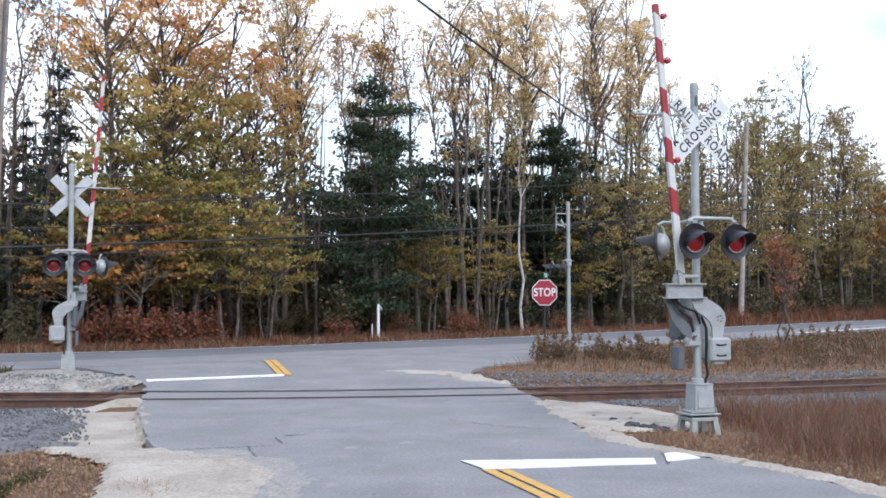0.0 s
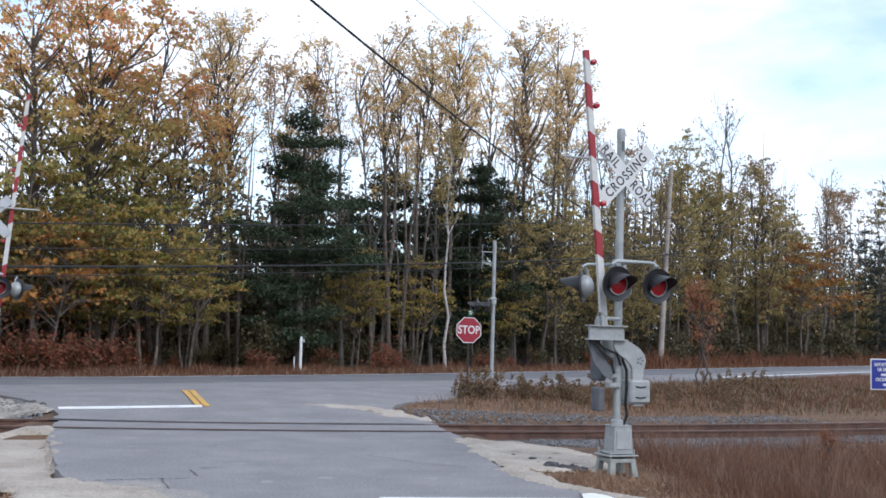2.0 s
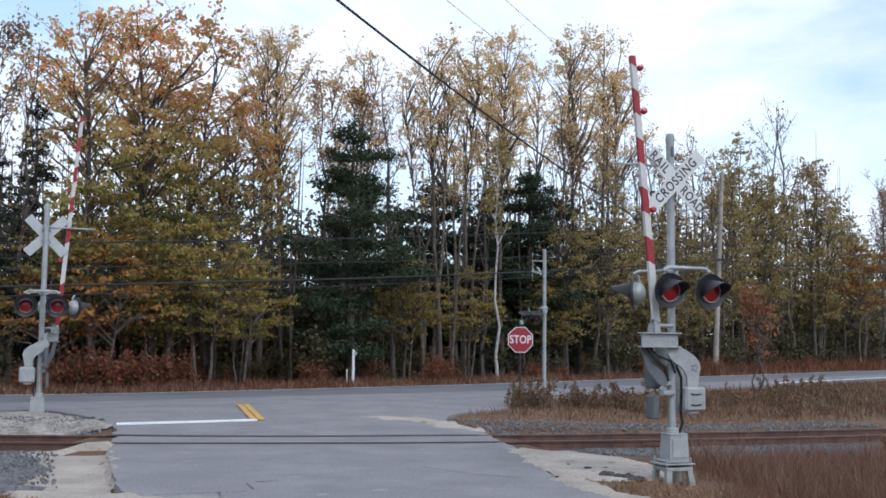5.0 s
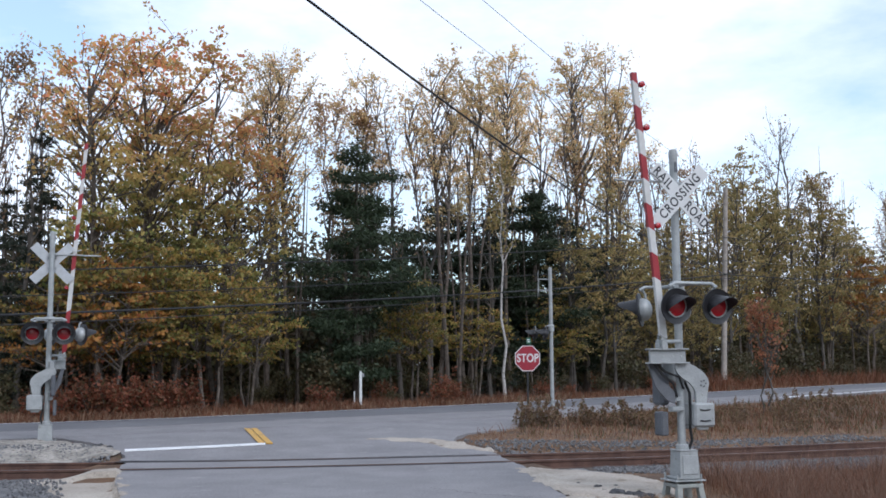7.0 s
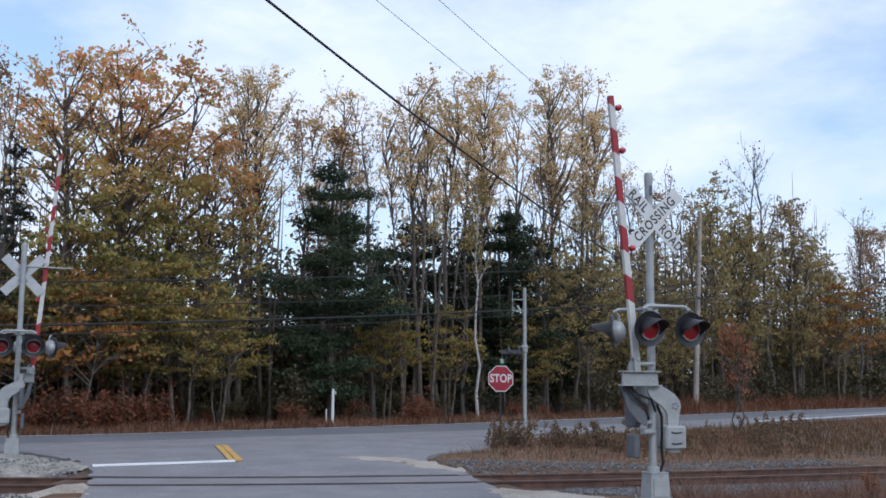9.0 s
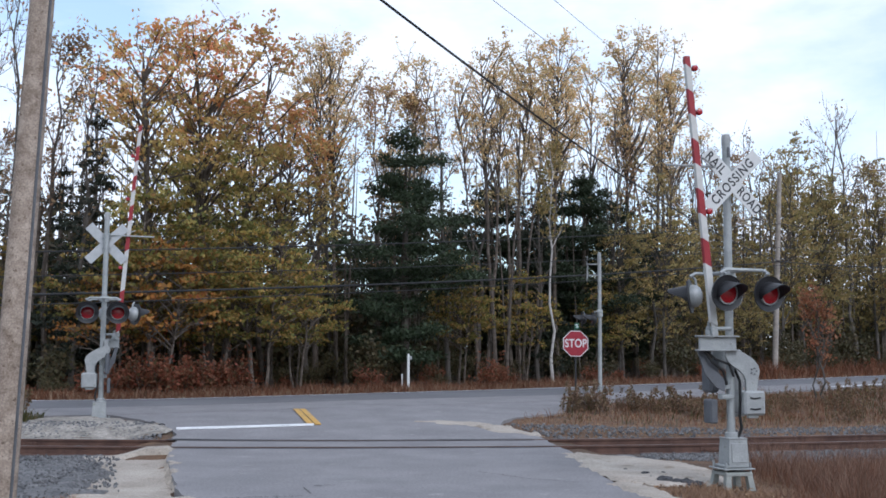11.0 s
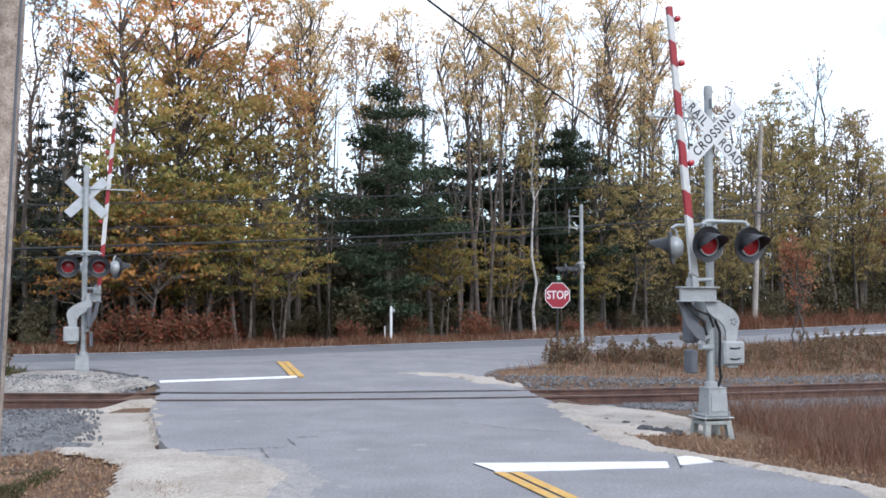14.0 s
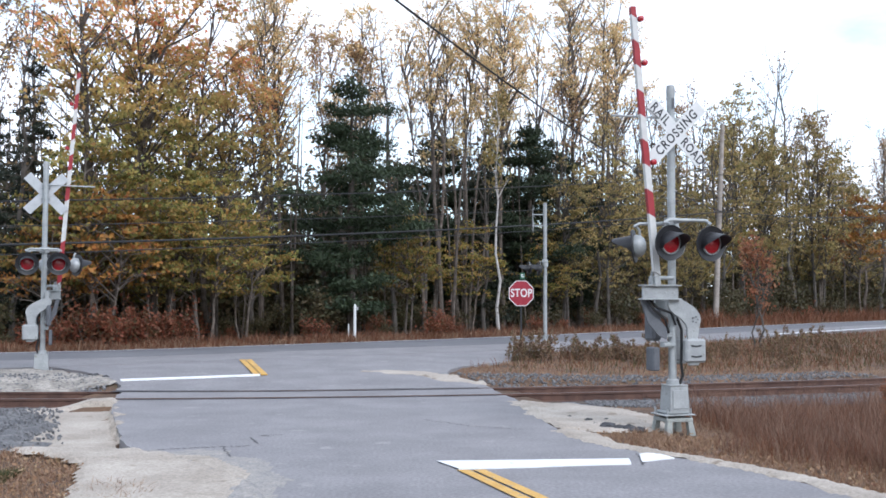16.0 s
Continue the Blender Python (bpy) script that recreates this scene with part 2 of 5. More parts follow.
GRASS_RUST = leafy("rust_bluestem_grass", [(0.138, 0.049, 0.021), (0.166, 0.076, 0.041), (0.097, 0.033, 0.017), (0.170, 0.097, 0.058)], None, thru=0.3)
GRASS_GREEN = leafy("low_green_weeds", [(0.049, 0.059, 0.017), (0.070, 0.070, 0.025), (0.119, 0.091, 0.035)], None, thru=0.3)
WEED_DARK = leafy("dead_weed_heads", [(0.126, 0.079, 0.051), (0.189, 0.112, 0.068), (0.113, 0.096, 0.040)], None, thru=0.2)
TALL_GRASS = leafy("faded_bluestem_grass", [(0.155, 0.074, 0.047), (0.225, 0.130, 0.088), (0.080, 0.042, 0.028), (0.270, 0.180, 0.128)], None, thru=0.3)
# these leaf colours carry the shade under the trees
THICKET_SHADE_LEAF = leafy("thicket_shade_leaves", [(0.044, 0.046, 0.021), (0.073, 0.068, 0.031), (0.104, 0.073, 0.036), (0.061, 0.061, 0.036)], None, thru=0.2)
# far leaves coloured dark to stand in for shade deep in the wood
FAR_SHADE_LEAF = leafy("far_wood_shade_leaves", [(0.028, 0.036, 0.018), (0.055, 0.051, 0.026), (0.086, 0.062, 0.032), (0.112, 0.086, 0.041)], None, thru=0.25)
POLE_PALE = surface("pale_pole_wood", (0.22, 0.19, 0.165), (0.34, 0.305, 0.27), 4, 40, 0.9, bump=0.5, depth=0.008, fine_amount=0.4)
DUST = surface("sandy_dust_on_asphalt", (0.205, 0.198, 0.192), (0.285, 0.262, 0.235), 6.0, 30, 0.95, bump=0.4, depth=0.006, fine_amount=0.7)
LITTER = leafy("fallen_leaves", [(0.247, 0.132, 0.074), (0.317, 0.200, 0.112), (0.176, 0.090, 0.056), (0.351, 0.254, 0.148)], None, thru=0.1)

# ---- building tools ----
class Geo:
    """Gathers vertices and faces of one mesh, with a material slot for each face."""

    def __init__(self):
        self.v, self.f, self.s = [], [], []

    def add(self, verts, faces, m=None, slot=0):
        o = len(self.v)
        self.v += [tuple(m @ Vector(p)) if m else tuple(p) for p in verts]
        self.f += [[o + i for i in f] for f in faces]
        self.s += [slot] * len(faces)
        return self

    def box(self, c, d, m=None, slot=0, bevel=0.0):
        x, y, z = (a / 2 for a in d)
        b = min(bevel, x * 0.9, y * 0.9, z * 0.9)
        if not b:
            vs = [(c[0] + i * x, c[1] + j * y, c[2] + k * z) for k in (-1, 1) for j in (-1, 1) for i in (-1, 1)]
            return self.add(vs, [(0, 2, 3, 1), (4, 5, 7, 6), (0, 1, 5, 4), (2, 6, 7, 3), (0, 4, 6, 2), (1, 3, 7, 5)], m, slot)
        ring = lambda q, h: [(c[0] + i, c[1] + j, c[2] + h) for i, j in ((-x + q, -y), (x - q, -y), (x, -y + q), (x, y - q), (x - q, y), (-x + q, y), (-x, y - q), (-x, -y + q))]
        inner = lambda h: [(c[0] + i, c[1] + j, c[2] + h) for i, j in ((-x + b, -y + b), (x - b, -y + b), (x - b, -y + b), (x - b, y - b), (x - b, y - b), (-x + b, y - b), (-x + b, y - b), (-x + b, -y + b))]
        vs = inner(-z) + ring(b, -z + b) + ring(b, z - b) + inner(z)
        fs = [[r * 8 + i, r * 8 + (i + 1) % 8, r * 8 + 8 + (i + 1) % 8, r * 8 + 8 + i] for r in range(3) for i in range(8)]
        fs += [[6, 4, 2, 0], [24, 26, 28, 30]]
        return self.add(vs, fs, m, slot)

    def tube(self, pts, radii, n=8, m=None, slot=0, cap=True):
        pts = [Vector(p) for p in pts]
        if not isinstance(radii, (list, tuple)):
            radii = [radii] * len(pts)
        vs, side = [], None
        for i, p in enumerate(pts):
            t = (pts[min(i + 1, len(pts) - 1)] - pts[max(i - 1, 0)]).normalized()
            if side is None:
                side = t.orthogonal().normalized()
            side = (side - t * side.dot(t)).normalized()
            other = t.cross(side)
            vs += [p + (side * math.cos(2 * math.pi * k / n) + other * math.sin(2 * math.pi * k / n)) * radii[i] for k in range(n)]
        fs = [[r * n + k, r * n + (k + 1) % n, r * n + n + (k + 1) % n, r * n + n + k] for r in range(len(pts) - 1) for k in range(n)]
        if cap:
            fs += [list(range(n))[::-1], [(len(pts) - 1) * n + k for k in range(n)]]
        return self.add(vs, fs, m, slot)

    def lathe(self, prof, n=20, m=None, slot=0):
        """Turns (radius, height) pairs round the z axis."""
        vs = [(r * math.cos(2 * math.pi * k / n), r * math.sin(2 * math.pi * k / n), h) for r, h in prof for k in range(n)]
        fs = [[r * n + k, r * n + (k + 1) % n, r * n + n + (k + 1) % n, r * n + n + k] for r in range(len(prof) - 1) for k in range(n)]
        return self.add(vs, fs, m, slot)

    def slab(self, outline, depth, m=None, slot=0):
        """An outline in x, z given depth along y."""
        n = len(outline)
        vs = [(x, -depth / 2, z) for x, z in outline] + [(x, depth / 2, z) for x, z in outline]
        fs = [list(range(n)), [n + i for i in range(n)][::-1]] + [[(i + 1) % n, i, n + i, n + (i + 1) % n] for i in range(n)]
        return self.add(vs, fs, m, slot)


def mesh_of(name, geo, mats, smooth=False):
    me = bpy.data.meshes.new(name)
    me.from_pydata(geo.v, [], geo.f)
    for mt in mats if isinstance(mats, (list, tuple)) else [mats]:
        me.materials.append(mt)
    me.polygons.foreach_set("material_index", geo.s)
    if smooth:
        me.polygons.foreach_set("use_smooth", [True] * len(geo.f))
        me.set_sharp_from_angle(angle=radians(38))
    me.update()
    return me


def part(name, geo, mats, parent=None, label="", smooth=False, m=None):
    ob = new(name, mesh_of(name, geo, mats, smooth))
    if parent:
        ob.parent = parent
    if m:
        ob.matrix_basis = m
    return tagged(ob, label) if label else ob


def thing(name, m, label, category, group="", kind=""):
    ob = new(name)
    ob.empty_display_size = 0.3
    ob.matrix_basis = m
    return tagged(ob, label, category, group, kind)


def lettering(name, text, size, mat, parent, m, spacing=1.0, wide=1.0):
    cu = bpy.data.curves.new(name, "FONT")
    cu.body, cu.size, cu.align_x, cu.align_y, cu.extrude, cu.space_character, cu.offset = text, size, "CENTER", "CENTER", 0.0015, spacing, size * 0.018
    tmp = new("letters_draft", cu)
    bpy.context.view_layer.update()
    me = bpy.data.meshes.new_from_object(tmp.evaluated_get(bpy.context.evaluated_depsgraph_get()))
    bpy.data.objects.remove(tmp)
    me.materials.clear()
    me.materials.append(mat)
    ob = new(name, me)
    ob.parent = parent
    ob.matrix_basis = m @ Matrix.Diagonal((wide, 1, 1, 1))
    return ob


def smooth01(a):
    a = min(1.0, max(0.0, a))
    return a * a * (3 - 2 * a)


def along(x, pts):
    """A smooth height over x through a few control points."""
    if x <= pts[0][0]:
        (x0, y0), (x1, y1) = pts[0], pts[1]
        return y0 + (x - x0) * (y1 - y0) / (x1 - x0)
    for i in range(len(pts) - 1):
        (x0, y0), (x1, y1) = pts[i], pts[i + 1]
        if x <= x1:
            slope = lambda k: (pts[min(k + 1, len(pts) - 1)][1] - pts[max(k - 1, 0)][1]) / (pts[min(k + 1, len(pts) - 1)][0] - pts[max(k - 1, 0)][0])
            h, u = x1 - x0, (x - x0) / (x1 - x0)
            return (2 * u**3 - 3 * u**2 + 1) * y0 + (u**3 - 2 * u**2 + u) * h * slope(i) + (3 * u**2 - 2 * u**3) * y1 + (u**3 - u**2) * h * slope(i + 1)
    (x0, y0), (x1, y1) = pts[-2], pts[-1]
    return y1 + (x - x1) * (y1 - y0) / (x1 - x0)


# ---- plan of the place ----
HIGHWAY_FAR = [(-60, 14), (-30, 27), (-14.5, 34.2), (-6.7, 37.8), (0, 42.0), (8.8, 51.0), (16.6, 59.4), (32, 76), (63, 107), (150, 190)]
RAMP_L = [(-30, 7.5), (-8, 1.0), (4, -1.2), (10.8, -1.5), (12.6, -2.5), (13.5, -3.1), (14.1, -3.63), (15.6, -4.17), (17.3, -4.74), (19.4, -5.34), (22.6, -6.1), (24.2, -6.6), (27.0, -8.6), (29, -11.0), (31, -15.0), (36, -24)]
RAMP_R = [(-30, 15.5), (-8, 9.5), (4, 7.0), (11.1, 4.4), (12.15, 4.0), (12.9, 3.62), (13.5, 3.15), (14.4, 2.64), (15.8, 2.32), (16.8, 2.3), (19.9, 2.25), (23.0, 1.9), (24.5, 1.7), (26.3, 1.05), (28.0, 1.5), (30.0, 2.9), (33, 3.6), (36, 6.5)]


def far_edge(x):
    return along(x, HIGHWAY_FAR)


def near_rail(x):
    x = max(-18, min(20, x))
    return 21.35 + 0.15 * x + 0.009 * x * x


def rail_at(x, off):
    """A point of the track, off metres beyond the near rail, and the track's direction there."""
    e = 0.05
    k = (near_rail(x + e) - near_rail(x - e)) / (2 * e)
    if x < -18:
        k = 0.15 - 0.018 * 18
    if x > 20:
        k = 0.15 + 0.018 * 20
    y = near_rail(x) + (k * (x + 18) if x < -18 else k * (x - 20) if x > 20 else 0)
    t = Vector((1, k, 0)).normalized()
    return Vector((x, y, 0)) + Vector((-t.y, t.x, 0)) * off, t


def highway_point(x, back):
    """The far edge at x, moved back metres towards the railway."""
    k = (far_edge(x + 0.5) - far_edge(x - 0.5))
    t = Vector((1, k, 0)).normalized()
    return Vector((x, far_edge(x), 0)) + Vector((t.y, -t.x, 0)) * back


def rise(x, y):
    """Height of the land: the highway lies a little above the railway."""
    k = far_edge(x + 0.5) - far_edge(x - 0.5)
    away = (far_edge(x) - y) / math.sqrt(1 + k * k) - 7.6
    top = 0.16 + 0.12 * smooth01((x + 12) / 12)
    return top * smooth01(1 - away / 8.0)


def off_road(x, y):
    """Metres outside the side road's asphalt; negative on it."""
    if not -29 < y < 35:
        return 9.0
    return max(along(y, RAMP_L) - x, x - along(y, RAMP_R))


def land(x, y):
    k = abs((y - (near_rail(x) + 0.75)) if -18 <= x <= 20 else (y - rail_at(x, 0.75)[0].y)) / 1.05
    o = off_road(x, y)
    if o < 0.0:
        return rise(x, y) - 0.05 - 0.2 * smooth01(-o / 0.5)
    trough = -0.22 * smooth01((3.0 - k) / 1.2) * smooth01((o - 0.1) / 1.2)
    side = (-0.22 if x < 0 and 14.0 < y < 20 else -0.04) - 0.13 * smooth01((o - 0.8) / 4.0) * (1 if y < 22 else 0.3)
    return rise(x, y) + min(side, trough)


def ground_sheet():
    g = Geo()
    xs = [-1500, -500, -200, -100, -60] + [-40 + 1.0 * i for i in range(25)] + [-15 + 0.5 * i for i in range(70)] + [20 + 1.5 * i for i in range(36)] + [80, 100, 130, 180, 260, 600, 1500]
    ys = [-1000, -300, -100, -40, -20] + [-10 + 2 * i for i in range(9)] + [8 + 0.5 * i for i in range(90)] + [53 + 2 * i for i in range(40)] + [150, 200, 300, 600, 1500]
    for y in ys:
        for x in xs:
            near = max(abs(x), abs(y)) < 90
            z = land(x, y) + (0.025 * noise.noise((x * 0.7, y * 0.7, 0)) if near else 0)
            g.v.append((x, y, z))
    nx = len(xs)
    for j in range(len(ys) - 1):
        for i in range(nx - 1):
            g.f.append([j * nx + i, j * nx + i + 1, (j + 1) * nx + i + 1, (j + 1) * nx + i])
            xm, ym = (xs[i] + xs[i + 1]) / 2, (ys[j] + ys[j + 1]) / 2
            g.s.append(1 if ym > far_edge(xm) + 2.5 else 0)
    ob = part("ground", g, [SOIL, FOREST_FLOOR], None, smooth=True)
    return tagged(ob, "dry soil with sparse brown grass and leaf litter", "ground", kind="structure")


ground_sheet()


def strip_mesh(rows_of, mat, name, label, category, lift=0.0, edge=0.10, rough_edge=0.0):
    """A slab between two edges, row by row, with its edges turned down."""
    g = Geo()
    n = 14
    for left, right in rows_of:
        jl, jr = (rough_edge * noise.noise((left.y * 1.7, 3, 0)), rough_edge * noise.noise((right.y * 1.7, 9, 0)))
        left, right = Vector((left.x + jl, left.y, 0)), Vector((right.x + jr, right.y, 0))
        for i in range(n + 1):
            p = left.lerp(right, i / n)
            g.v.append((p.x, p.y, rise(p.x, p.y) + lift))
        for p in (left, right):
            g.v.append((p.x, p.y, rise(p.x, p.y) + lift - edge))
    w = n + 3
    for r in range(len(rows_of) - 1):
        a, b = r * w, (r + 1) * w
        for i in range(n):
            g.f.append([a + i, a + i + 1, b + i + 1, b + i])
        g.f.append([a + n + 1, a, b, b + n + 1])
        g.f.append([a + n, a + n + 2, b + n + 2, b + n])
    g.s = [0] * len(g.f)
    ob = part(name, g, mat, None, smooth=True)
    return tagged(ob, label, category, kind="structure")


def ramp_rows(y0, y1, step):
    out, y = [], y0
    while y <= y1 + 1e-6:
        out.append((Vector((along(y, RAMP_L), y, 0)), Vector((along(y, RAMP_R), y, 0))))
        y += step
    return out


strip_mesh(ramp_rows(-28, 35.5, 0.35), ASPHALT, "road", "worn grey asphalt side road over the railway", "road", 0.0, 0.14, 0.12)
strip_mesh([(highway_point(x * 1.0, 8.0), highway_point(x * 1.0, -0.25)) for x in range(-58, 150, 2)], ASPHALT, "highway", "grey asphalt highway beyond the junction", "road", 0.006)
strip_mesh([(highway_point(x * 1.0, 4.4), highway_point(x * 1.0, 0.0)) for x in range(-58, 150, 2)], ASPHALT_DARK, "highway_lane", "darker resurfaced lane of the highway", "road", 0.012)


# ---- painted lines ----
def paint(name, quad, mat, label, category="road marking", worn=0.0, n=14):
    """A painted bar between four corners: near left, near right, far right, far left."""
    g = Geo()
    a, b, c, d = (Vector((*p, 0)) for p in quad)
    for i in range(n + 1):
        u = i / n
        for q, (s, e) in enumerate(((a, b), (d, c))):
            p = s.lerp(e, u)
            jit = worn * noise.noise((p.x * 3, p.y * 3 + q * 7, 0))
            z = rise(p.x, p.y) + (0.016 if p.y < 20 else 0.040)
            g.v += [(p.x, p.y + jit, z), (p.x, p.y + jit, z - 0.03)]
    for i in range(n):
        k, j = i * 4, i * 4 + 4
        g.f += [[k, j, j + 2, k + 2], [k + 1, j + 1, j, k], [k + 2, j + 2, j + 3, k + 3]]
    g.s = [0] * len(g.f)
    return tagged(part(name, g, mat), label, category, kind="structure")


paint("stop_line", [(0.62, 12.28), (2.72, 12.62), (2.78, 13.02), (0.38, 12.86)], WHITE_LINE, "white painted stop line on grey asphalt", worn=0.03)
paint("stop_line_end", [(2.89, 12.81), (3.36, 13.06), (3.21, 13.56), (2.99, 13.39)], WHITE_LINE, "broken end of the white stop line", worn=0.03, n=6)
paint("far_stop_line", [(-6.45, 24.05), (-3.5, 25.4), (-3.53, 25.65), (-6.52, 24.3)], WHITE_LINE, "white stop line beyond the railway", worn=0.03)
for off in (0.03, 0.215):
    paint("centre_line", [(1.46 + off, 9.2), (1.59 + off, 9.2), (0.71 + off, 12.2), (0.57 + off, 12.2)], YELLOW_LINE, "double yellow centre line, worn paint", worn=0.0, n=10)
    paint("far_centre_line", [(-3.72 + off, 25.6), (-3.56 + off, 25.6), (-4.50 + off, 29.4), (-4.66 + off, 29.4)], YELLOW_LINE, "worn double yellow centre line beyond the railway", n=24)


def edge_line(name, back, width, x0, x1, mat, label):
    g = Geo()
    xs = [x0 + (x1 - x0) * i / 60 for i in range(61)]
    for x in xs:
        for b in (back, back - width):
            p = highway_point(x, b)
            g.v.append((p.x, p.y, rise(p.x, p.y) + 0.035))
    g.f = [[2 * i, 2 * i + 2, 2 * i + 3, 2 * i + 1] for i in range(60)]
    g.s = [0] * 60
    tagged(part(name, g, mat), label, "road marking", kind="structure")


edge_line("highway_edge_line", 7.7, 0.5, 12.0, 90.0, WHITE_LINE, "pale worn edge line and grit along the highway")
edge_line("highway_edge_line", 0.45, 0.14, -50.0, 90.0, WHITE_LINE, "thin white edge line on the far side of the highway")


def crack(pts, width):
    g = Geo()
    rnd = random.Random(int(pts[0][0] * 100))
    line = []
    for (x0, y0), (x1, y1) in zip(pts, pts[1:]):
        n = 10
        line += [(x0 + (x1 - x0) * i / n + rnd.uniform(-0.03, 0.03), y0 + (y1 - y0) * i / n + rnd.uniform(-0.04, 0.04)) for i in range(n)]
    for i, (x, y) in enumerate(line):
        w = width * rnd.uniform(0.4, 1.2)
        g.v += [(x, y - w / 2, rise(x, y) + 0.005), (x + 0.01, y + w / 2, rise(x, y) + 0.005)]
    g.f = [[2 * i, 2 * i + 2, 2 * i + 3, 2 * i + 1] for i in range(len(line) - 1)]
    g.s = [0] * len(g.f)
    tagged(part("road_crack", g, CRACK), "dark ragged crack in the asphalt", "crack", kind="structure")


crack([(-3.45, 13.75), (-3.2, 13.95), (-2.8, 14.1), (-2.44, 14.2), (-2.1, 14.28)], 0.035)
crack([(-2.44, 14.15), (-2.3, 13.7), (-2.19, 13.25)], 0.018)
crack([(-2.21, 15.15), (-2.01, 14.42)], 0.035)
crack([(-2.11, 15.29), (-1.75, 15.44)], 0.04)
crack([(0.3, 17.3), (1.0, 16.4), (1.9, 15.9)], 0.015)
crack([(2.86, 12.6), (2.92, 12.9), (2.96, 13.5)], 0.05)


# ---- sand, gravel ----
def inside(x, y, outline):
    hit = False
    for i, (x0, y0) in enumerate(outline):
        x1, y1 = outline[i - 1]
        if (y0 > y) != (y1 > y) and x < (x1 - x0) * (y - y0) / (y1 - y0) + x0:
            hit = not hit
    return hit


def patch(name, outline, mat, label, category, thick=0.03, ragged=0.3, step=0.07, kind="structure"):
    """A thin ragged layer inside an outline, feathered down at its rim."""
    g = Geo()
    x0, x1 = min(p[0] for p in outline) - 0.5, max(p[0] for p in outline) + 0.5
    y0, y1 = min(p[1] for p in outline) - 0.5, max(p[1] for p in outline) + 0.5
    nx, ny = int((x1 - x0) / step) + 1, int((y1 - y0) / step) + 1

    def within(x, y):
        return inside(x + ragged * noise.noise((x * 1.9, y * 1.9, 5)) + 0.04 * noise.noise((x * 5, y * 5, 2)), y + ragged * noise.noise((x * 1.9, y * 1.9, 8)) + 0.04 * noise.noise((x * 5, y * 5, 4)), outline)

    index, cells = {}, [(i, j) for j in range(ny) for i in range(nx) if within(x0 + (i + 0.5) * step, y0 + (j + 0.5) * step)]
    have = set(cells)
    for i, j in cells:
        quad = []
        for a, b in ((i, j), (i + 1, j), (i + 1, j + 1), (i, j + 1)):
            if (a, b) not in index:
                x, y = x0 + a * step, y0 + b * step
                full = sum(((a - p, b - q) in have) for p in (0, 1) for q in (0, 1)) == 4
                base = ramp_level(x, y) if off_road(x, y) < 0 else land(x, y) + (0.075 if x < 0 and y < 21 else 0.05) + 0.02 * smooth01(1 - off_road(x, y) / 0.4)
                index[a, b] = len(g.v)
                g.v.append((x, y, base + (thick * (0.7 + 0.6 * noise.noise((x * 2.5, y * 2.5, 1))) if full else 0.002 if off_road(x, y) < 0 else -0.03)))
            quad.append(index[a, b])
        g.f.append(quad)
    g.s = [0] * len(g.f)
    return tagged(part(name, g, mat, None, smooth=True), label, category, kind=kind)


def ramp_level(x, y):
    if -28 < y < 35 and along(y, RAMP_L) < x < along(y, RAMP_R):
        return rise(x, y)
    return -1.0


patch("sand_dust", [(-3.3, 13.75), (-2.4, 13.9), (-1.7, 12.9), (-1.3, 11.6), (-1.15, 9.5), (-1.0, 7), (-3.2, 7), (-3.2, 10.8)], DUST, "thin sandy dust feathering onto the asphalt", "sand", 0.003, 0.22)
patch("sand_bank", [(-4.62, 17.2), (-4.24, 15.6), (-3.70, 14.1), (-3.35, 13.5), (-2.85, 13.5), (-2.45, 13.4), (-2.0, 12.6), (-1.75, 11.5), (-1.65, 9.5), (-1.5, 7), (-3.3, 7), (-3.45, 10.8), (-3.8, 12.4), (-4.3, 13.3), (-5.4, 14.1), (-5.5, 14.5), (-5.0, 15.0), (-5.7, 16.2), (-6.0, 17.2), (-6.3, 18.6), (-7.2, 20.4), (-5.5, 20.65), (-5.24, 19.0)], SAND, "pale sand and gravel spilled on the road edge", "sand", 0.016, 0.22)
patch("sand_bank", [(2.05, 20.3), (2.12, 18.2), (2.25, 16.9), (2.5, 16.1), (3.2, 15.7), (3.9, 15.9), (4.25, 16.9), (4.3, 18.0), (4.1, 18.9), (3.1, 19.8)], SAND, "pale sand round the signal foundation", "sand", 0.02, 0.2)
patch("sand_bank", [(2.2, 15.9), (2.5, 14.7), (2.85, 13.85), (3.38, 13.2), (3.9, 12.3), (4.25, 11.4), (4.6, 10.2), (5.9, 7), (6.4, 7), (5.15, 10.2), (4.75, 11.3), (4.45, 12.1), (3.95, 12.95), (3.35, 13.75), (2.9, 14.7), (2.7, 15.9)], SAND, "narrow sandy verge beside the road", "sand", 0.012, 0.14)
patch("sand_bank", [(-6.4, 23.7), (-7.6, 25.4), (-9.3, 26.9), (-11.4, 26.3), (-15.0, 24.6), (-15.0, 23.0), (-9, 23.0), (-7, 23.3)], GRAVEL_SAND, "pale sand and stones behind the rails", "sand", 0.04, 0.35)
patch("sand_bank", [(1.9, 23.9), (1.35, 25.5), (0.85, 26.4), (-0.4, 26.9), (-1.2, 26.6), (0.2, 25.9), (1.0, 24.6)], SAND, "thin sand washed over the asphalt edge", "sand", 0.03, 0.2)


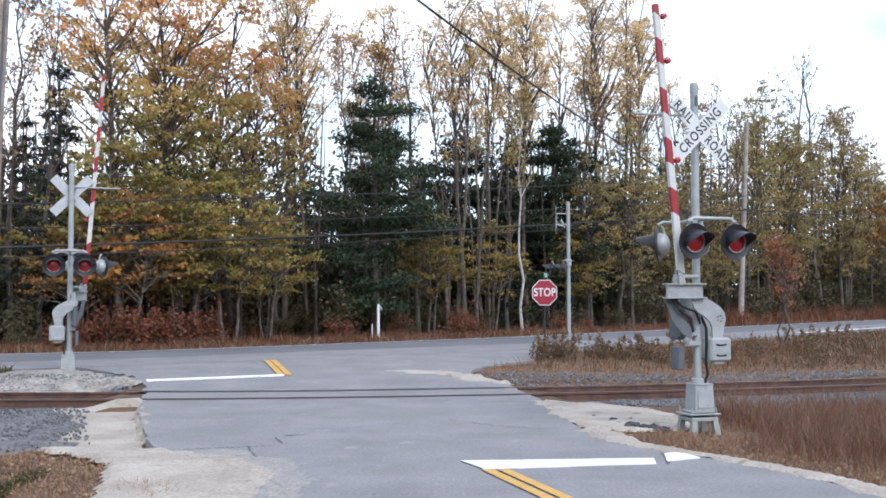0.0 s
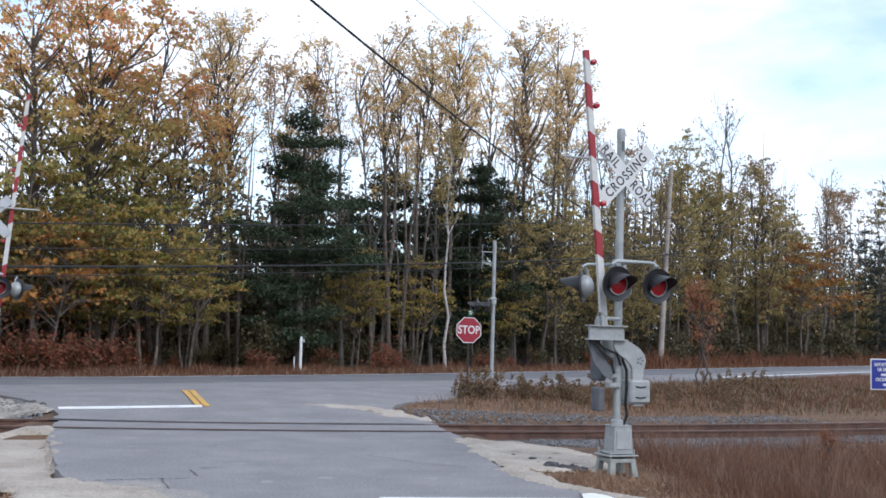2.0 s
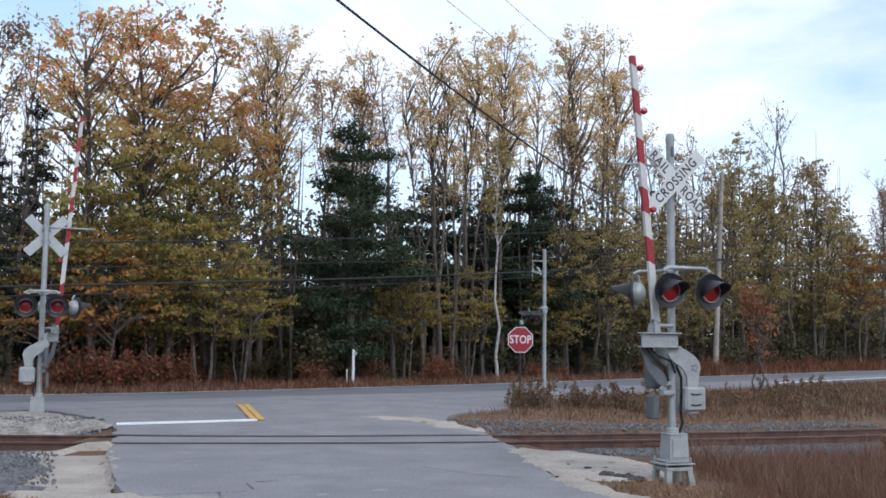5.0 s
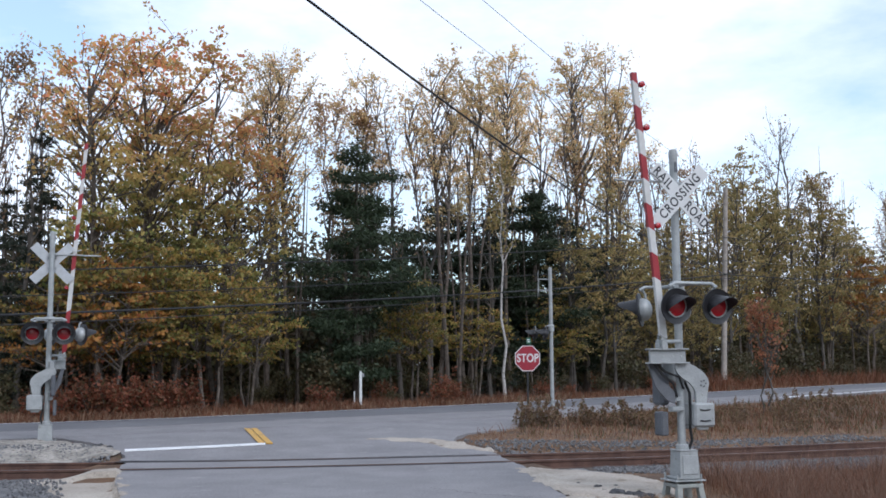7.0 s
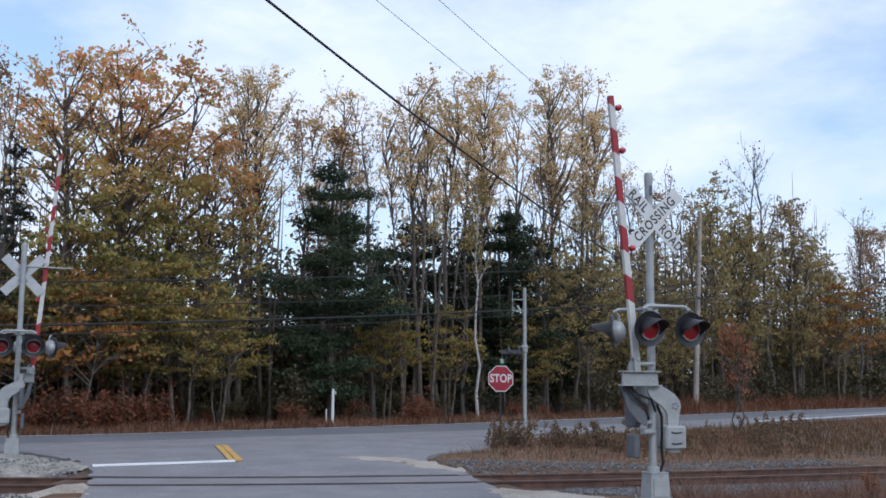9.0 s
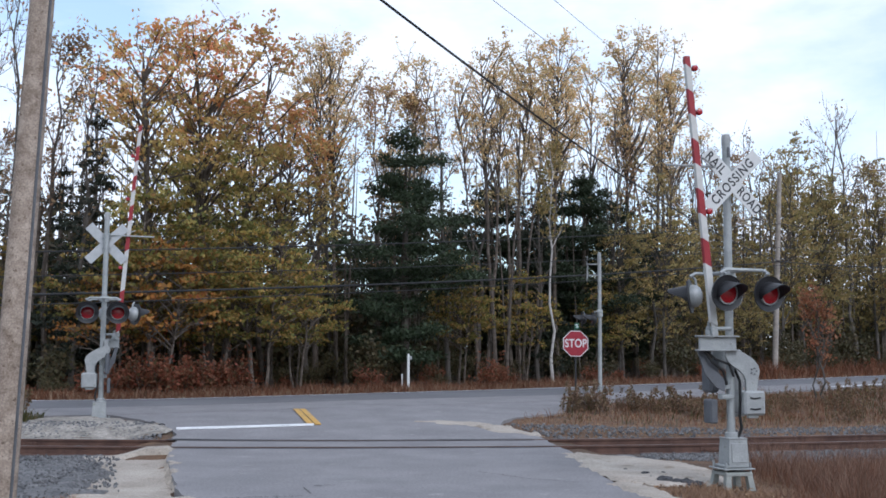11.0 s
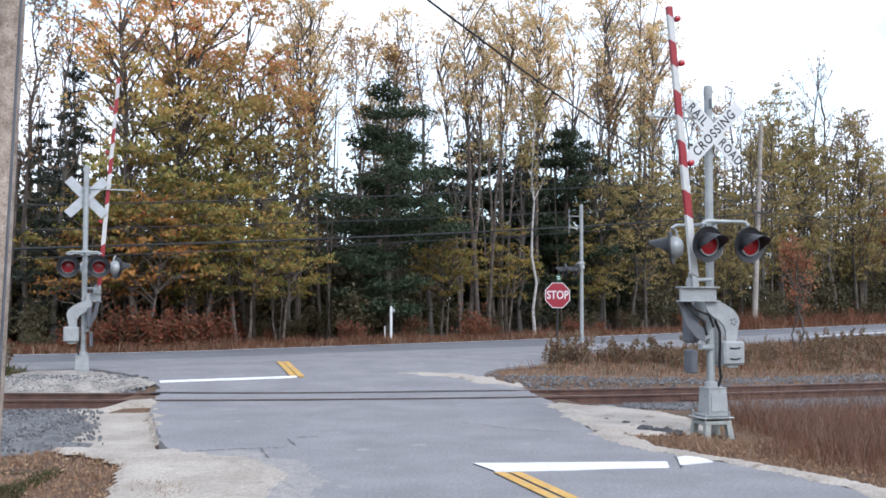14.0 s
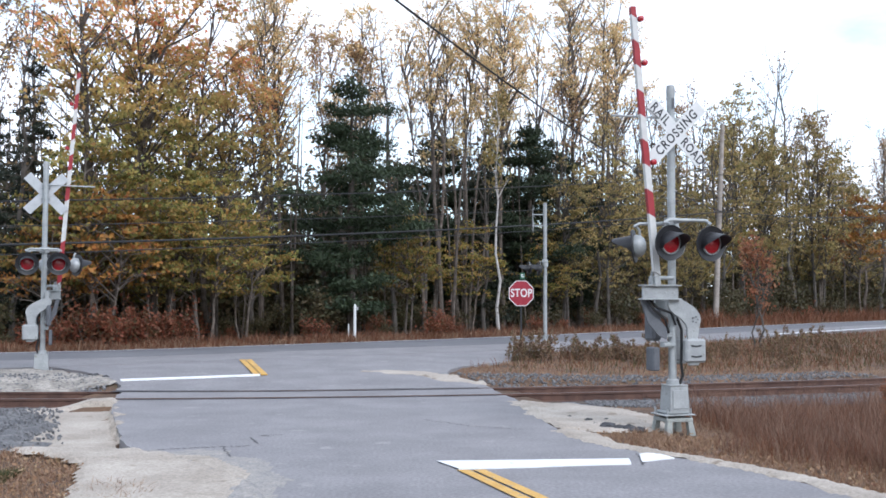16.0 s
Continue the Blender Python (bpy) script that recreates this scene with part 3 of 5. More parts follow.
def ballast_bed():
    g = Geo()
    xs = [-46 + 0.5 * i for i in range(280)]
    offs = [-7.2, -5.6, -3.2, -1.9, -1.3, -0.6, 0.0, 0.75, 1.5, 2.1, 2.8, 3.4, 4.0]
    hs = [-0.24, -0.07, -0.06, -0.08, -0.17, -0.17, -0.16, -0.16, -0.16, -0.17, -0.16, -0.10, -0.14]
    for x in xs:
        for o, h in zip(offs, hs):
            p, _ = rail_at(x, o)
            if o < -0.5 and p.x > along(p.y, RAMP_L) - 0.75 + 0.4 * noise.noise((p.y, 2, 0)) and p.x < 0 or o < -1.8 and p.x > 0:
                h = -0.5
            g.v.append((p.x, p.y, h + rise(p.x, p.y) * 0.5 + 0.05 * noise.noise((p.x * 2, p.y * 2, 0))))
    n = len(offs)
    for i in range(len(xs) - 1):
        for k in range(n - 1):
            g.f.append([i * n + k, (i + 1) * n + k, (i + 1) * n + k + 1, i * n + k + 1])
    g.s = [0] * len(g.f)
    return tagged(part("ballast_bed", g, BALLAST, None, smooth=True), "grey crushed stone ballast under the rails", "ballast", kind="structure")


ballast_bed()


def stones():
    """Loose ballast stones in the stretch that the camera passes nearest."""
    rnd = random.Random(4)
    g = Geo()
    spots = []
    for _ in range(20000):
        x = rnd.uniform(-13, 14)
        o = rnd.choice([rnd.uniform(-6.4 if x < 0 else -2.3, -0.12), rnd.uniform(-5.5 if x < 0 else -2.2, -0.3), rnd.uniform(1.7, 4.6)])
        p, _t = rail_at(x, o)
        if along(p.y, RAMP_L) - 0.3 < p.x < along(p.y, RAMP_R) + (1.6 if o < 0 else 0.2):
            continue
        if o < 0 and p.x < 0 and p.x > along(p.y, RAMP_L) - (0.75 + 1.0 * rnd.random() ** 1.5):
            continue
        spots.append((p, 0.062 if o < 1 else 0.07))
    for p, s in spots:
        r = s * rnd.uniform(0.3, 0.75)
        base = max(land(p.x, p.y), (-0.07 if p.x < 0 else -0.15) if p.y < near_rail(p.x) - 1.2 else -0.16) + rise(p.x, p.y) * 0.5
        m = Matrix.Translation((p.x, p.y, base + r * 0.35)) @ Euler((rnd.uniform(0, 6), rnd.uniform(0, 6), rnd.uniform(0, 6))).to_matrix().to_4x4()
        a, b, c = (r * rnd.uniform(0.6, 1.1) for _ in range(3))
        g.add([(a, 0, 0), (-a, 0.2 * b, 0), (0, b, 0.1 * c), (0.1 * a, -b, 0), (0.2 * a, 0, c), (0, 0.1 * b, -c)], [(0, 2, 4), (2, 1, 4), (1, 3, 4), (3, 0, 4), (2, 0, 5), (1, 2, 5), (3, 1, 5), (0, 3, 5)], m)
    tagged(part("ballast_stones", g, STONE), "loose grey crushed stones beside the rails", "stones", kind="stuff")


stones()

# ---- railway ----
RAIL_PROFILE = [(-0.07, -0.185), (0.07, -0.185), (0.07, -0.172), (0.012, -0.155), (0.010, -0.05), (0.036, -0.04), (0.036, -0.006), (0.028, 0.0), (-0.028, 0.0), (-0.036, -0.006), (-0.036, -0.04), (-0.010, -0.05), (-0.012, -0.155), (-0.07, -0.172)]


def rail(off):
    g = Geo()
    xs = [-60 + 1.0 * i for i in range(170)]
    n = len(RAIL_PROFILE)
    for x in xs:
        p, t = rail_at(x, off)
        side = Vector((-t.y, t.x, 0))
        for a, h in RAIL_PROFILE:
            q = p + side * a
            g.v.append((q.x, q.y, h + 0.022))
    for i in range(len(xs) - 1):
        for k in range(n):
            g.f.append([i * n + k, i * n + (k + 1) % n, (i + 1) * n + (k + 1) % n, (i + 1) * n + k])
            g.s.append(1 if k in (7,) else 0)
    ob = part("rail", g, [RUST, RAILTOP])
    for x in (-9.3, 5.4, 14.0):
        p, t = rail_at(x, off)
        for s in (-1, 1):
            bar = Geo().box((0, s * 0.022, -0.08), (0.72, 0.022, 0.09), None, 0, 0.006)
            for k in (-0.26, -0.09, 0.09, 0.26):
                bar.tube([(k, s * 0.03, -0.08), (k, s * 0.055, -0.08)], 0.018, 6)
            part("joint_bar", bar, RUST, ob, "bolted joint bar", False, Matrix.Translation(p) @ Matrix.Rotation(math.atan2(t.y, t.x), 4, "Z"))
    return tagged(ob, "rusty brown steel rail with a worn head", "rail", "rails of the track")


rail(0.0)
rail(1.505)


def ties():
    g = Geo().box((0, 0, 0), (0.23, 2.6, 0.18), None, 0, 0.012)
    me = mesh_of("tie", g, TIE)
    x = -16.0
    while x < 19:
        p, t = rail_at(x, 0.75)
        if not (along(p.y, RAMP_L) - 0.3 < x < along(p.y, RAMP_R) + 0.4):
            ob = new("railway_tie", me)
            ob.matrix_basis = Matrix.Translation((p.x, p.y, -0.245)) @ Matrix.Rotation(math.atan2(t.y, t.x), 4, "Z")
            tagged(ob, "dark creosoted wooden tie sunk in the ballast", "railway tie", "ties of the track")
        x += 0.53


ties()


def flangeway(off, width):
    g = Geo()
    xs = [-6.1 + 0.4 * i for i in range(21)]
    for x in xs:
        p, t = rail_at(x, off)
        s = Vector((-t.y, t.x, 0))
        wob = 0.012 * noise.noise((x * 2, off, 0))
        for a in (-width / 2 + wob, width / 2 + wob):
            q = p + s * a
            g.v.append((q.x, q.y, rise(q.x, q.y) + 0.009))
    g.f = [[2 * i, 2 * i + 2, 2 * i + 3, 2 * i + 1] for i in range(len(xs) - 1)]
    g.s = [0] * len(g.f)
    tagged(part("flangeway", g, RUBBER), "dark rubber flangeway beside the rail in the road", "flangeway", kind="structure")


for o, w in ((-0.09, 0.11), (0.085, 0.11), (1.42, 0.11), (1.59, 0.10)):
    flangeway(o, w)


# ---- crossing signals ----
def lamp_unit(parent, m, label="flashing light with a black hood and red lens", shell=GALV):
    """One flashing light that faces -y."""
    unit = new("flashing_light")
    unit.parent = parent
    unit.matrix_basis = m
    tagged(unit, label)
    face = pose(0, 0, 0, 90, 0, 0)
    part("background", Geo().lathe([(0.0, 0.0), (0.245, 0.0), (0.265, 0.012), (0.265, -0.012), (0.14, -0.02)], 28, face), BLACK, unit, "round black background disc", smooth=True)
    part("housing", Geo().lathe([(0.175, -0.01), (0.18, -0.05), (0.165, -0.11), (0.12, -0.16), (0.05, -0.185), (0.0, -0.19)], 24, face), shell, unit, "rounded grey lamp housing", smooth=True)
    part("lens", Geo().lathe([(0.152, 0.006), (0.145, 0.022), (0.10, 0.036), (0.05, 0.042), (0.0, 0.044)], 24, face), REDLENS, unit, "red glass lens", smooth=True)
    part("lens_ring", Geo().lathe([(0.150, 0.004), (0.150, 0.03), (0.166, 0.03), (0.170, 0.004)], 24, face), ALU, unit, "thin pale ring", smooth=True)
    g = Geo()
    n = 18
    a0, a1 = radians(-25), radians(205)
    for r in (0.178, 0.172):
        for i in range(n + 1):
            a = a0 + (a1 - a0) * i / n
            reach = 0.05 + 0.28 * smooth01((math.sin(a) + 0.45) / 1.3)
            for k, y in enumerate((0.0, reach)):
                g.v.append((r * math.cos(a), -y, r * math.sin(a) - y * 0.10 * k))
    w = 2 * (n + 1)
    for i in range(n):
        g.f += [[2 * i, 2 * i + 1, 2 * i + 3, 2 * i + 2], [w + 2 * i + 2, w + 2 * i + 3, w + 2 * i + 1, w + 2 * i], [2 * i + 1, w + 2 * i + 1, w + 2 * i + 3, 2 * i + 3]]
    g.s = [0] * len(g.f)
    part("hood", g, BLACK, unit, "long black sun hood")
    part("bracket", Geo().tube([(0, 0.10, 0.15), (0, 0.10, 0.24), (0, 0.06, 0.30)], 0.022, 8), GALV, unit)
    return unit


def crossbuck(parent, m, letters=True):
    cb = new("crossbuck")
    cb.parent = parent
    cb.matrix_basis = m
    tagged(cb, "white crossbuck sign with black letters" if letters else "white crossbuck sign seen edge-on")
    L, W = 1.22, 0.225
    for ang, name, dy in ((-45, "blade", 0.012), (45, "blade", -0.004)):
        g = Geo().box((0, 0, 0), (L, 0.004, W), None, 0)
        g.box((0, 0.006, 0), (L, 0.004, W), None, 1)
        at = pose(0, dy, 0, 0, -ang, 0)
        part(name, g, [SIGNWHITE, SIGNBACK], cb, "", False, at)
        if letters:
            up = pose(0, -0.003, 0, 90, 0, 0)
            if ang == 45:
                lettering("lettering", "CROSSING", 0.205, BLACK, cb, at @ up, 1.18, 0.84)
            else:
                lettering("lettering", "RAIL", 0.205, BLACK, cb, at @ pose(-0.385, -0.003, 0, 90, 0, 0), 1.15, 0.84)
                lettering("lettering", "ROAD", 0.205, BLACK, cb, at @ pose(0.395, -0.003, 0, 90, 0, 0), 1.1, 0.78)
    for z in (-0.12, 0.12):
        part("clamp", Geo().box((0, 0.05, z), (0.20, 0.03, 0.04), None, 0, 0.006), GALV, cb)
    return cb


def gate_arm(parent, foot, tip, lamps):
    foot, tip = Vector(foot), Vector(tip)
    arm = new("gate_arm")
    arm.parent = parent
    axis = (tip - foot).normalized()
    rot = axis.to_track_quat("Z", "Y").to_matrix().to_4x4()
    lean = math.atan2(axis.x, axis.z)
    arm.matrix_basis = Matrix.Translation(foot) @ Matrix.Rotation(lean, 4, "Y")
    tagged(arm, "raised gate arm with red and white bands")
    length = (tip - foot).length
    wide = lambda z: 0.052 - 0.010 * z / length
    part("core", Geo().add([(-0.5 * wide(0), 0, 0), (0.5 * wide(0), 0, 0), (0.5 * wide(length), 0, length), (-0.5 * wide(length), 0, length)], [(0, 1, 2, 3)]).box((0, 0.025, length / 2), (0.05, 0.03, length)), ARM_WHITE, arm)
    z, red, i = length, True, 0
    while z > 0.3:
        z2 = max(0.0, z - (0.19 if i == 0 else 0.375 if i < 9 else 1.0))
        slant = 0.07
        g = Geo()
        a, b = wide(z2), wide(z)
        top_s = 0 if i == 0 else slant
        outline = [(-a, z2 + slant), (a, z2), (b, z), (-b, min(length, z + top_s))]
        g.slab(outline, 0.07, pose(0, 0.012, 0))
        part("band", g, ARM_RED if red else ARM_WHITE, arm, "red band" if red else "white band")
        z, red, i = z2, not red, i + 1
    part("butt", Geo().box((0, 0.0, z / 2 - 0.08), (0.10, 0.05, z + 0.16), None, 0, 0.01), ALU, arm)
    for h in lamps:
        g = Geo().lathe([(0.0, 0.0), (0.04, 0.0), (0.05, 0.03), (0.045, 0.08), (0.0, 0.095)], 12, pose(0.115, 0.05, h * length, 90, 0, 0))
        g.box((0.07, 0.03, h * length - 0.02), (0.10, 0.02, 0.03))
        part("arm_lamp", g, REDLENS, arm, "small red arm light", smooth=True)
    return arm


def crossing_signal(m, label, arm_top, arm_lamps, front_turn, rear_turn, front_x=0.0, foot_x=-0.41, group="crossing signals", letters=True, reach=1.0):
    s = thing("crossing_signal", m, label, "railway signal", group)
    # foundation, base and mast
    g = Geo()
    for ix in (-1, 1):
        for iy in (-1, 1):
            g.add([(ix * 0.26, iy * 0.26, -0.12), (ix * 0.16, iy * 0.26, -0.12), (ix * 0.16, iy * 0.16, -0.12), (ix * 0.26, iy * 0.16, -0.12),
                   (ix * 0.21, iy * 0.21, 0.20), (ix * 0.13, iy * 0.21, 0.20), (ix * 0.13, iy * 0.13, 0.20), (ix * 0.21, iy * 0.13, 0.20)],
                  [(0, 1, 5, 4), (1, 2, 6, 5), (2, 3, 7, 6), (3, 0, 4, 7), (4, 5, 6, 7), (3, 2, 1, 0)])
    g.box((0, 0, 0.19), (0.44, 0.44, 0.06), None, 0, 0.012)
    part("foundation", g, CONCRETE, s, "pale four-legged foundation")
    part("base_plate", Geo().box((0, 0, 0.265), (0.52, 0.46, 0.022), None, 0, 0.008), ALU, s)
    for ix in (-1, 1):
        for iy in (-1, 1):
            part("bolt", Geo().tube([(ix * 0.20, iy * 0.18, 0.22), (ix * 0.20, iy * 0.18, 0.36)], 0.016, 6), GALV, s)
    jb = part("junction_box", Geo().add([(i * 0.165 + 0.02, j * 0.16 - 0.02, 0.30) for i, j in ((-1, -1), (1, -1), (1, 1), (-1, 1))] + [(i * 0.145 + 0.02, j * 0.14 - 0.02, 0.70) for i, j in ((-1, -1), (1, -1), (1, 1), (-1, 1))], [(0, 1, 5, 4), (1, 2, 6, 5), (2, 3, 7, 6), (3, 0, 4, 7), (4, 5, 6, 7)]).box((0, 0, 0.30), (0.38, 0.36, 0.04), None, 0, 0.012).box((0.02, -0.02, 0.705), (0.31, 0.30, 0.02), None, 0, 0.006).lathe([(0.10, 0.70), (0.095, 0.78), (0.07, 0.80)], 16), ALU, s, "cast aluminium junction box base", smooth=True)
    part("cover", Geo().box((0, 0, 0), (0.24, 0.012, 0.28), None, 0, 0.004), GREYBOX, jb, "", False, pose(0.02, -0.178, 0.50, -2.9, 0, 0))
    part("mast", Geo().lathe([(0.062, 0.6), (0.062, 5.22), (0.0, 5.22)], 18), GALV, s, "galvanised steel mast", smooth=True)
    part("mast_cap", Geo().lathe([(0.067, 5.14), (0.070, 5.24), (0.06, 5.30), (0.0, 5.32)], 18), ALU, s, smooth=True)
    part("bell_bracket", Geo().box((0.0, -0.076, 5.02), (0.05, 0.012, 0.16), None, 0, 0.004), DARKGREY, s)
    # crossbuck and the cross rod that steadies the arm
    crossbuck(s, pose(0.0, -0.17, 4.55), letters)
    part("steady_rod", Geo().tube([(0.05, -0.09, 4.76), (-0.40, -0.17, 4.76), (-1.12, -0.20, 4.75)], 0.018, 8).tube([(-0.30, -0.16, 4.76), (-0.52, -0.27, 4.86), (-0.66, -0.28, 4.90)], 0.014, 6).box((0, -0.06, 4.76), (0.19, 0.10, 0.06), None, 0, 0.01), GALV, s)
    # lamps on their cross arms
    part("cross_arm", Geo().tube([(-0.40, -0.46, 3.14), (-0.30, -0.46, 3.19), (0.30, -0.46, 3.19), (0.40, -0.46, 3.14)], 0.026, 10).tube([(0, -0.46, 3.19), (0, 0.46, 3.19)], 0.03, 10)
         .tube([(-0.40, 0.46, 3.14), (-0.30, 0.46, 3.19), (0.30, 0.46, 3.19), (0.40, 0.46, 3.14)], 0.026, 10).lathe([(0.11, 3.12), (0.11, 3.25), (0.07, 3.26)], 14), GALV, s, "pipe cross arms", smooth=True)
    for x in (-0.345, 0.345):
        lamp_unit(s, pose(x + front_x, -0.55, 2.84, 4, 0, front_turn))
        lamp_unit(s, pose(x, 0.55, 2.84, 4, 0, rear_turn))
    mech = new("gate_mechanism")
    mech.parent = s
    mech.matrix_basis = pose(-0.1 * reach, 0, 0) @ Matrix.Diagonal((reach, 1, 1, 1))
    tagged(mech, "grey gate mechanism with counterweight")
    # gate mechanism: bracket, two curved side plates, counterweights
    part("gate_bracket", Geo().box((-0.22, -0.20, 2.11), (0.60, 0.05, 0.19), None, 0, 0.008).box((-0.22, -0.20, 2.215), (0.66, 0.16, 0.022), None, 0, 0.005).box((-0.22, -0.20, 2.01), (0.66, 0.16, 0.022), None, 0, 0.005).box((-0.05, 0.02, 2.11), (0.16, 0.44, 0.18), None, 0, 0.01), GREYBOX, mech, "grey channel bracket across the mast")
    for ix in (-0.46, -0.30, -0.14, 0.0):
        part("bolt", Geo().tube([(ix, -0.235, 2.11), (ix, -0.222, 2.11)], 0.016, 6), GALV, mech)
    part("arm_clamp", Geo().box((-0.30, -0.18, 2.27), (0.16, 0.12, 0.10), None, 0, 0.015).tube([(-0.38, -0.18, 2.33), (0.02, -0.18, 2.33)], 0.03, 10).tube([(-0.34, -0.14, 2.22), (-0.34, -0.18, 2.44)], 0.02, 8).tube([(-0.26, -0.14, 2.22), (-0.28, -0.18, 2.42)], 0.02, 8), GALV, mech)
    curve = [(-0.16, 2.05), (0.02, 2.02), (0.15, 1.96), (0.28, 1.88), (0.36, 1.79), (0.385, 1.70), (0.36, 1.60), (0.325, 1.40), (0.16, 1.40), (0.15, 1.56), (0.12, 1.64), (0.05, 1.71), (-0.08, 1.79), (-0.15, 1.86), (-0.18, 1.93)]
    for y, mt, lab in ((-0.17, GREYBOX, "curved grey counterweight arm"), (0.22, GREYBOX, "curved grey counterweight arm")):
        part("counterweight_arm", Geo().slab(curve, 0.045, pose(0, y, 0)), mt, s, lab)
        part("counterweight", Geo().box((0.27, y * 1.1, 1.23), (0.35, 0.12, 0.36), None, 0, 0.03).box((0.26, y, 1.03), (0.18, 0.06, 0.05), None, 0, 0.012), GREYBOX, s, "grey counterweight block")
        if y > 0:
            continue
        for hz in (1.31, 1.15):
            part("slot", Geo().tube([(0.28, y - 0.083, hz), (0.36, y - 0.083, hz - 0.012), (0.45, y - 0.083, hz)], 0.012, 6), BLACK, mech)
        for k in range(5):
            a = k * 2 * math.pi / 5
            part("bolt", Geo().tube([(0.38 + 0.045 * math.cos(a), y - 0.035, 1.70 + 0.045 * math.sin(a)), (0.38 + 0.045 * math.cos(a), y - 0.02, 1.70 + 0.045 * math.sin(a))], 0.013, 6), DARKGREY, mech)
    part("support_strut", Geo().slab([(-0.50, 2.02), (-0.36, 2.02), (-0.24, 1.74), (-0.06, 1.58), (-0.06, 1.40), (-0.20, 1.46), (-0.38, 1.66)], 0.04, pose(0, -0.10, 0)), DARKGREY, mech, "dark curved support strut")
    part("mechanism_case", Geo().box((-0.12, 0.20, 1.62), (0.16, 0.30, 0.50), None, 0, 0.04).box((-0.19, 0.08, 1.10), (0.12, 0.24, 0.36), None, 0, 0.02), DARKGREY, mech, "dark gate mechanism case")
    part("clamp_ring", Geo().lathe([(0.07, 1.28), (0.10, 1.28), (0.10, 1.36), (0.07, 1.36)], 14).box((0.0, -0.10, 1.32), (0.20, 0.03, 0.05), None, 0, 0.006).lathe([(0.07, 1.44), (0.095, 1.44), (0.095, 1.50), (0.07, 1.50)], 14), GALV, mech)
    part("cable", Geo().tube([(0.06, -0.02, 1.74), (0.13, -0.05, 1.55), (0.12, -0.07, 1.30), (0.10, -0.08, 1.05), (0.14, -0.06, 0.85), (0.10, -0.02, 0.70)], 0.022, 8), WIRE, s, "black cable loop")
    part("conduit", Geo().tube([(-0.42, -0.16, 2.0), (-0.30, -0.18, 1.84), (-0.10, -0.15, 1.70), (-0.02, -0.10, 1.50)], 0.02, 6).tube([(-0.36, -0.14, 2.0), (-0.24, -0.16, 1.88), (0.0, -0.14, 1.80), (0.10, -0.10, 1.62)], 0.018, 6), WIRE, mech)
    gate_arm(s, (foot_x, -0.27, 2.36), arm_top, arm_lamps)
    return s


crossing_signal(pose(4.07, 15.9, -0.02, 0, 0, 16), "grey railroad crossing signal with raised gate on sandy verge", (-0.79, -0.27, 6.40), (0.955, 0.79, 0.42), 6, 232)
crossing_signal(pose(-9.15, 26.8, -0.19, 0, 0, 196) @ Matrix.Scale(1.06, 4), "grey railroad crossing signal with raised gate behind the rails", (-0.70, -0.27, 7.55), (0.85, 0.64, 0.31), -60, 184, -0.38, -0.33, reach=0.6)


def auxiliary_signal(m):
    s = thing("auxiliary_signal", m, "slim grey signal post with side-facing lights by the highway", "railway signal")
    part("mast", Geo().lathe([(0.075, 0.0), (0.072, 5.5), (0.0, 5.52)], 14), ALU, s, smooth=True)
    part("base_plate", Geo().box((0, 0, 0.02), (0.4, 0.4, 0.05), None, 0, 0.01), ALU, s)
    crossbuck(s, pose(-0.48, 0.0, 4.85, 0, 0, -95), False)
    part("sign_bracket", Geo().tube([(0, 0, 5.05), (-0.5, 0, 5.05)], 0.022, 8).tube([(0, 0, 4.62), (-0.5, 0, 4.62)], 0.022, 8), GALV, s)
    part("cross_arm", Geo().tube([(0.05, -0.3, 3.20), (-0.15, -0.3, 3.22), (-0.15, 0.3, 3.22)], 0.03, 8).lathe([(0.07, 3.0), (0.12, 3.02), (0.12, 3.28), (0.07, 3.3)], 12), GALV, s)
    for x, y in ((-0.30, -0.12), (-0.66, 0.30)):
        lamp_unit(s, pose(x, y, 2.93, 0, 0, -90), "side-facing flashing light with black hood", BLACK)
    return s


auxiliary_signal(pose(5.4, 40.5, 0.2))


# ---- signs and posts ----
def octagon(r):
    return [(r * math.cos(radians(22.5 + 45 * i)), r * math.sin(radians(22.5 + 45 * i))) for i in range(8)]


def stop_sign(m):
    s = thing("stop_sign", m, "red octagonal stop sign on a thin black post", "road sign")
    part("post", Geo().box((0, 0.03, 1.15), (0.06, 0.05, 2.7), None, 0, 0.008), BLACK, s, "thin black steel post")
    pl = part("plate", Geo().slab(octagon(0.485), 0.006, pose(0, -0.004, 1.95)), SIGNWHITE, s, "white-edged octagonal plate")
    part("red_field", Geo().slab(octagon(0.455), 0.004, pose(0, -0.010, 1.95)), STOPRED, pl, "red field")
    lettering("lettering", "STOP", 0.40, SIGNWHITE, pl, pose(0, -0.0145, 1.95, 90, 0, 0), 1.04, 0.80)
    part("street_plate", Geo().box((0.04, -0.01, 2.56), (0.17, 0.01, 0.22), None, 0, 0.002), GREEN, s, "small green street plate")
    part("street_lettering", Geo().box((0.03, -0.018, 2.60), (0.10, 0.004, 0.035)).box((0.05, -0.018, 2.53), (0.09, 0.004, 0.035)), SIGNWHITE, s)
    return s


stop_sign(pose(4.06, 36.8, 0.22, 0, 0, 8))


